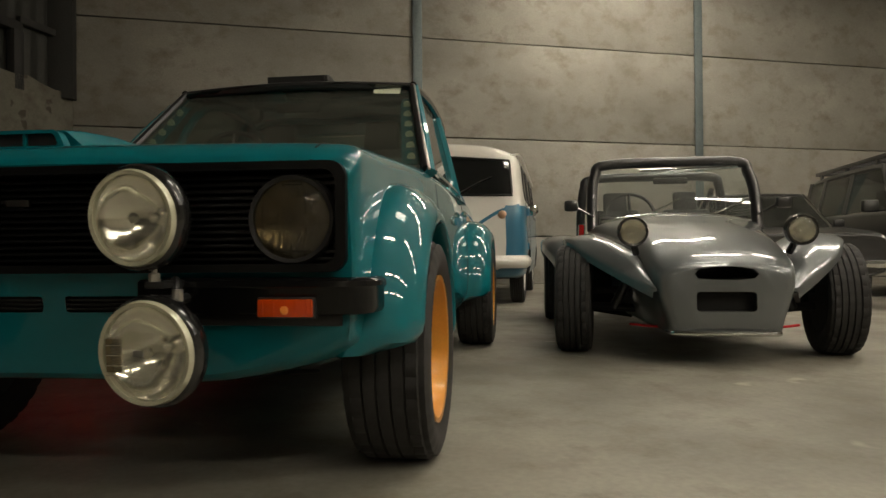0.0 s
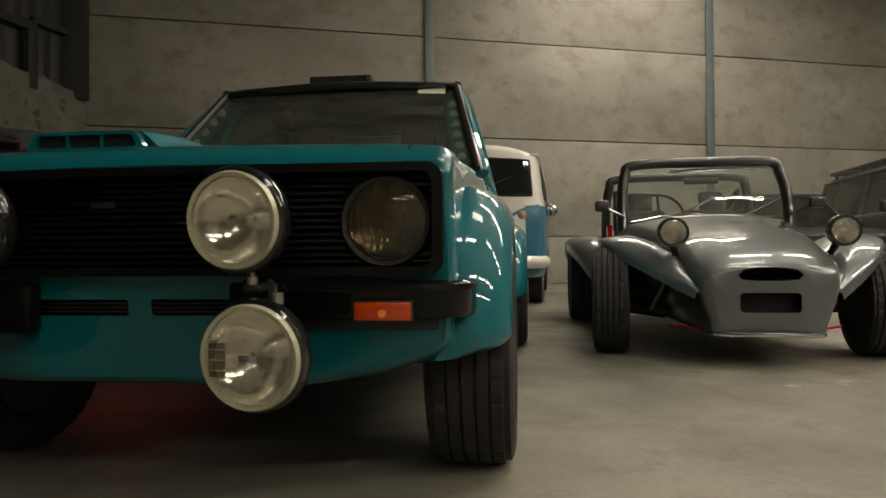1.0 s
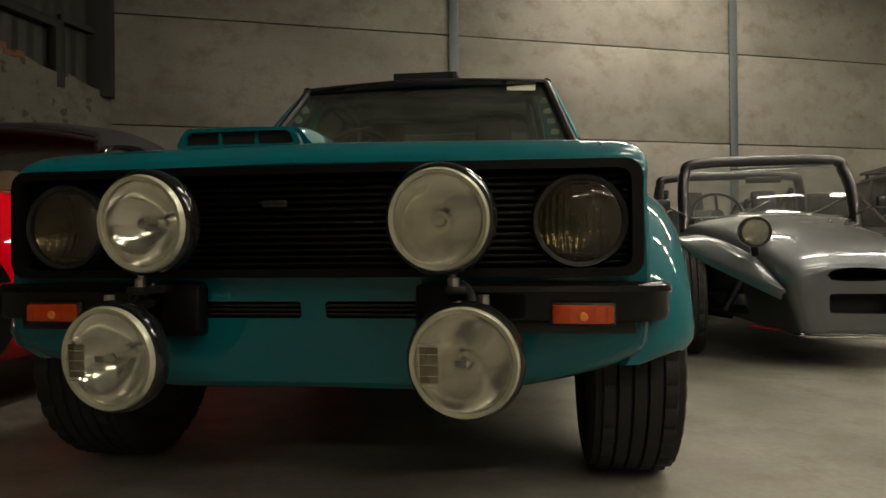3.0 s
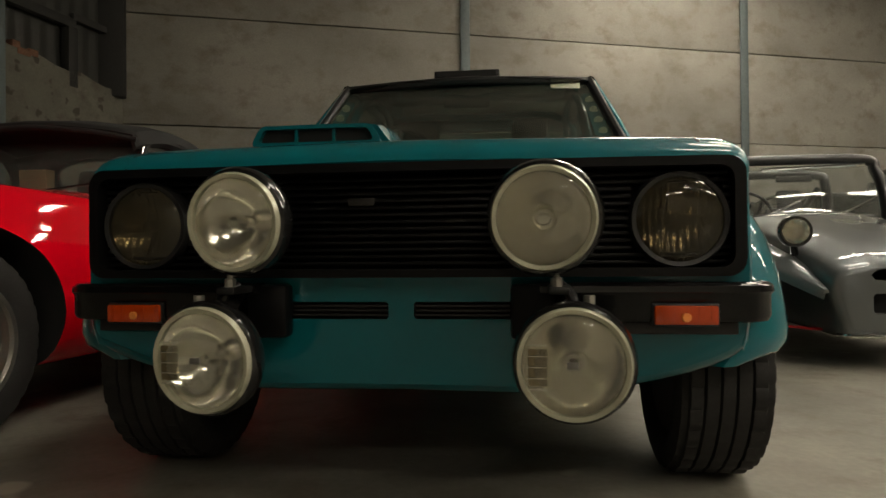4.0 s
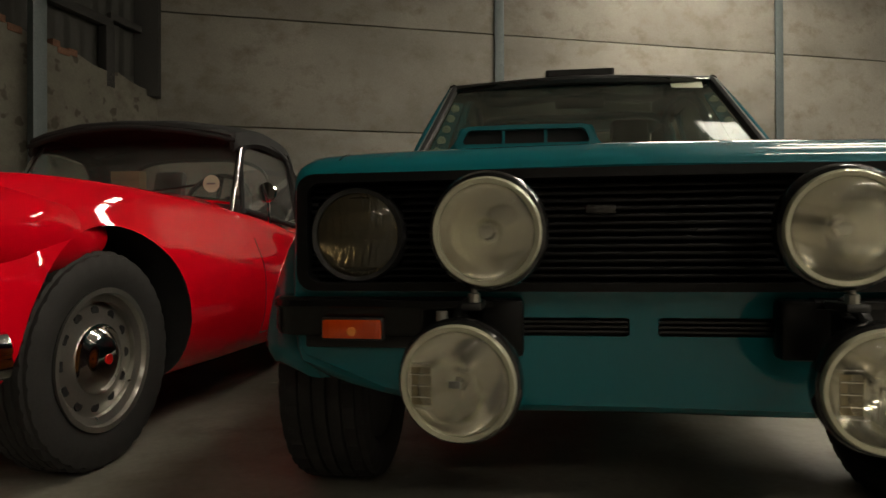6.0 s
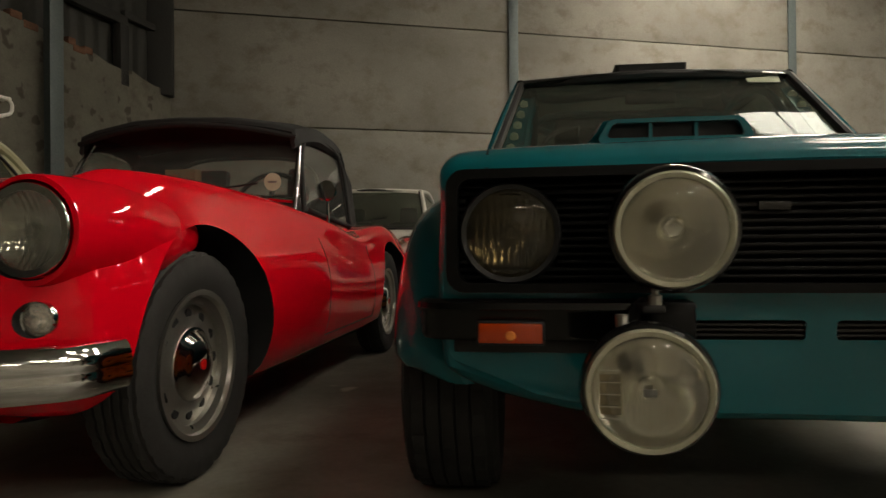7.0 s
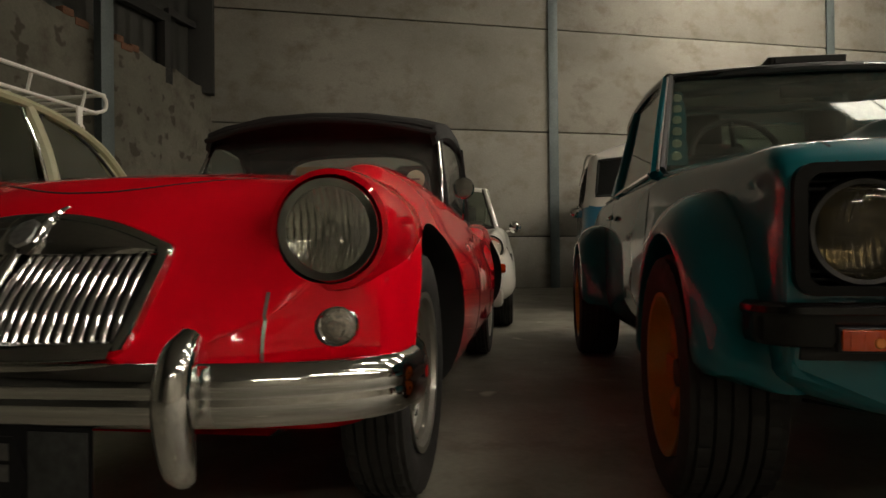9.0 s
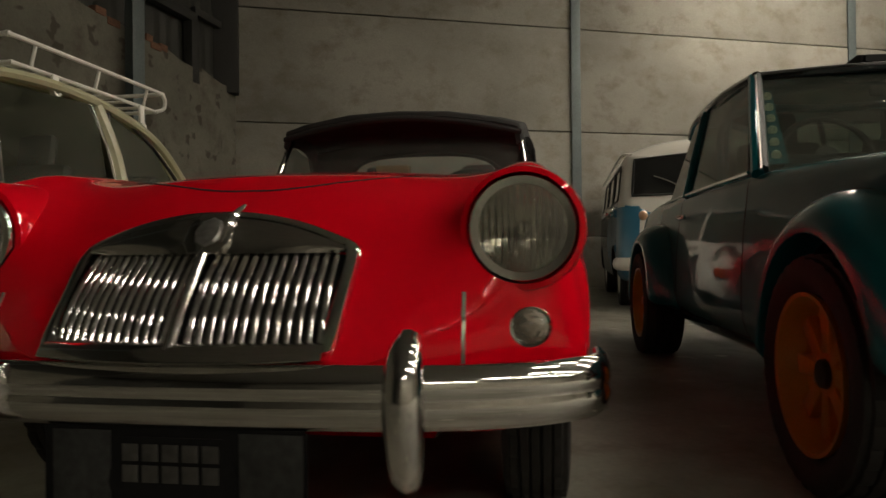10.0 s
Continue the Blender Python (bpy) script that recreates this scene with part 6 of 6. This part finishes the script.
def offroader(m):
    c = thing("offroad_car", "dark grey boxy off-road car with a flat roof rack", "car", m)

    def pj(w, zb, zt, hs):
        return [(0, zb), (w * 0.6, zb), (w * 0.96, zb + 0.02), (w, zb + 0.2), (w, 0.8), (w * 0.99, zt - 0.10), (hs, zt - 0.02), (hs * 0.8, zt), (hs * 0.4, zt + 0.005), (0, zt + 0.008)]
    st = [(0.0, pj(0.70, 0.45, 0.92, 0.66)), (0.05, pj(0.78, 0.42, 0.97, 0.74)), (0.2, pj(0.86, 0.40, 1.0, 0.80)), (1.3, pj(0.89, 0.38, 1.05, 0.84)), (1.5, pj(0.9, 0.38, 1.06, 0.86)), (4.0, pj(0.9, 0.38, 1.08, 0.86)), (4.4, pj(0.86, 0.42, 1.06, 0.82))]
    body = part("body", shell(st, 4, 3), [GREYP, DARK], c, "dark grey body")
    cuts = []
    for y in (0.85, 3.5):
        for s in (-1, 1):
            cuts.append(cyl_x(y, 0.40, 0.46, min(s * 0.5, s * 1.1), max(s * 0.5, s * 1.1)))
    cut(body, cuts)
    G = []
    for y, z, w_ in ((1.95, 1.62, 0.68), (2.02, 1.655, 0.70), (2.3, 1.685, 0.715), (3.3, 1.69, 0.715), (4.2, 1.67, 0.70), (4.35, 1.62, 0.68)):
        up = [(w_ * u, y, z + 0.02 * (1 - u * u) - (0.05 if abs(u) == 1 else 0)) for u in (-1, -0.96, -0.8, -0.4, 0, 0.4, 0.8, 0.96, 1)]
        G.append(up + [(x * 0.97, yy - 0.003, zz - 0.03) for x, yy, zz in up[::-1]])
    part("roof", fix(grid([list(r) for r in cat(np.array(G).reshape(len(G), -1), 4).reshape(-1, 18, 3)], closed_v=True, caps=True)), GREYP, c)
    part("windscreen", patch((-0.76, 1.52, 1.06), (0.76, 1.52, 1.06), (0.67, 1.97, 1.62), (-0.67, 1.97, 1.62), (0, -0.04, 0), 6), TINTED, c).visible_shadow = False
    for s in (-1, 1):
        f = lambda x, y, z: (s * x, y, z)
        part("a_pillar", tube([f(0.80, 1.52, 1.04), f(0.69, 1.98, 1.63)], 0.04, 8), GREYP, c)
        for y0, y1 in ((2.78, 2.92), (3.72, 3.84), (4.3, 4.42)):
            part("pillar", patch(f(0.835, y0, 1.05), f(0.835, y1, 1.05), f(0.70, y1, 1.64), f(0.70, y0, 1.64), (0, 0, 0), 2, 0.03 * s), GREYP, c)
        for y0, y1, y2 in ((1.62, 2.78, 2.02), (2.92, 3.72, 2.92), (3.84, 4.3, 3.84)):
            part("side_window", patch(f(0.825, y0, 1.07), f(0.825, y1, 1.07), f(0.70, y1, 1.60), f(0.70, y2, 1.60), (0, 0, 0), 3), TINTED, c).visible_shadow = False
        part("door_mirror", box(min(s * 0.90, s * 1.09), max(s * 0.90, s * 1.09), 1.62, 1.72, 1.04, 1.19, 0.03), GREYP, c, "grey door mirror")
        part("arch_flare", flare(0, 0.85, 0.40, s, [(0.50, 0.87), (0.49, 0.95), (0.455, 0.955), (0.45, 0.88)], 0, 180), BLACKP, c)
        lamp(c, "headlight", s * 0.62, 0.02, 0.80, 0.085, 0.06, ring=BLACKP, house=BLACKP, label="round headlight")
        for y in (0.85, 3.5):
            wheel(c, s * 0.78, y, 0.39, 0.21, 0.25, s, BLACKP, "plain", label="black off-road wheel")
        seat(c, s * 0.36, 2.6, 0.75, 10)
    for k in range(7):
        part("grille_slot", prism(roundrect(-0.36 + 0.105 * k, -0.31 + 0.105 * k, 0.66, 0.88, 0.02), "y", -0.006, 0.03), DARK, c)
    part("front_bumper", box(-0.86, 0.86, -0.16, 0.04, 0.42, 0.58, 0.03), BLACKP, c)
    r = part("roof_rack", box(-0.68, 0.68, 2.05, 2.09, 1.74, 1.79, 0.008, bm=box(-0.68, 0.68, 4.16, 4.2, 1.74, 1.79, 0.008)), BLACKP, c, "flat black roof rack")
    for s in (-1, 1):
        part("rack_rail", box(min(s * 0.66, s * 0.70), max(s * 0.66, s * 0.70), 1.9, 4.2, 1.74, 1.79, 0.01), BLACKP, r)
        for y in (2.2, 3.1, 4.0):
            part("rack_foot", box(min(s * 0.66, s * 0.69), max(s * 0.66, s * 0.69), y - 0.03, y + 0.03, 1.64, 1.745), BLACKP, r)
    for k in range(9):
        part("rack_slat", box(-0.66, 0.66, 2.2 + 0.22 * k, 2.26 + 0.22 * k, 1.765, 1.785), BLACKP, r)
    return c


def dark_saloon(m, paint=None):
    c = thing("classic_saloon", "low black classic saloon parked behind the buggy", "car", m)
    st = [(0.0, prof(0.35, 0.5, 0.66, 0.52, 0.62, 0.66, 0.68)), (0.1, prof(0.3, 0.55, 0.76, 0.55, 0.70, 0.74, 0.78)), (1.2, prof(0.25, 0.6, 0.80, 0.56, 0.73, 0.83, 0.86)), (2.9, prof(0.25, 0.6, 0.80, 0.56, 0.73, 0.85, 0.86)), (4.1, prof(0.3, 0.55, 0.76, 0.55, 0.68, 0.78, 0.81)), (4.25, prof(0.38, 0.5, 0.66, 0.52, 0.6, 0.68, 0.7))]
    body = part("body", shell(st, 4, 3), [BLACKP, DARK], c)
    cuts = [cyl_x(y, 0.32, 0.36, min(s * 0.5, s * 1.0), max(s * 0.5, s * 1.0)) for y in (0.8, 3.3) for s in (-1, 1)]
    cut(body, cuts)
    G = []
    for y, z, w_ in ((1.75, 1.26, 0.54), (1.85, 1.285, 0.56), (2.3, 1.30, 0.565), (2.8, 1.28, 0.55), (3.0, 1.24, 0.53)):
        up = [(w_ * u, y, z + 0.02 * (1 - u * u) - (0.03 if abs(u) == 1 else 0)) for u in (-1, -0.96, -0.8, -0.4, 0, 0.4, 0.8, 0.96, 1)]
        G.append(up + [(x * 0.97, yy, zz - 0.025) for x, yy, zz in up[::-1]])
    part("roof", fix(grid([list(r) for r in cat(np.array(G).reshape(len(G), -1), 3).reshape(-1, 18, 3)], closed_v=True, caps=True)), BLACKP, c)
    part("windscreen", patch((-0.66, 1.25, 0.85), (0.66, 1.25, 0.85), (0.54, 1.78, 1.26), (-0.54, 1.78, 1.26), (0, -0.05, 0), 6), TINTED, c).visible_shadow = False
    part("rear_window", patch((0.6, 3.5, 0.85), (-0.6, 3.5, 0.85), (-0.52, 2.98, 1.24), (0.52, 2.98, 1.24), (0, 0.04, 0), 6), TINTED, c).visible_shadow = False
    for s in (-1, 1):
        f = lambda x, y, z: (s * x, y, z)
        part("a_pillar", tube([f(0.68, 1.25, 0.84), f(0.555, 1.79, 1.265)], 0.022, 8), CHROME, c)
        part("c_pillar", tube([f(0.66, 3.45, 0.84), f(0.545, 2.95, 1.25)], 0.04, 8), BLACKP, c)
        part("b_pillar", tube([f(0.70, 2.4, 0.84), f(0.57, 2.4, 1.28)], 0.022, 8), BLACKP, c)
        part("side_window", patch(f(0.70, 1.35, 0.85), f(0.70, 3.35, 0.86), f(0.56, 2.92, 1.24), f(0.56, 1.84, 1.25), (0, 0, 0), 4), TINTED, c).visible_shadow = False
        lamp(c, "headlight", s * 0.55, 0.03, 0.64, 0.08, 0.05, ring=CHROME, house=CHROME, label="round headlight")
        part("door_mirror", box(min(s * 0.80, s * 0.92), max(s * 0.80, s * 0.92), 1.5, 1.56, 0.86, 0.95, 0.02), BLACKP, c)
        for y in (0.8, 3.3):
            wheel(c, s * 0.70, y, 0.31, 0.19, 0.17, s, STEEL, "dome", label="steel wheel")
        seat(c, s * 0.33, 2.2, 0.5, 12)
    part("front_bumper", tube([(-0.76, 0.15, 0.45), (-0.7, -0.06, 0.45), (0.7, -0.06, 0.45), (0.76, 0.15, 0.45)], 0.04, 8, 4), CHROME, c)
    return c


def car_at(x, y, deg):
    return pose(x, y, 0, 0, 0, -deg)


rally_saloon(car_at(-0.4435, 2.207, 20.0))
roadster(car_at(-2.24, 3.548, 20.8))
buggy(car_at(2.325, 3.635, 21.5))
carton = thing("cardboard_box", "small tan cardboard box on the roadster's dashboard", "box", car_at(-2.24, 3.548, 20.8) @ pose(-0.04, 1.02, 0.902))
part("carton", box(-0.075, 0.075, -0.03, 0.03, 0.0, 0.135, 0.003), KRAFT, carton)
part("flap", box(-0.074, 0.074, -0.034, -0.030, 0.09, 0.134, 0.001), KRAFT, carton)
camper(car_at(1.76, 7.55, 23.0))
coupe(car_at(-1.18, 6.34, 18.5))
beetle(car_at(-4.70, 3.42, 22.0))
roof_rack(car_at(-4.70, 3.42, 22.0) @ pose(0, 2.222, 1.505))
offroader(car_at(7.2, 5.2, 23.0))
dark_saloon(car_at(5.08, 6.04, 23.0))
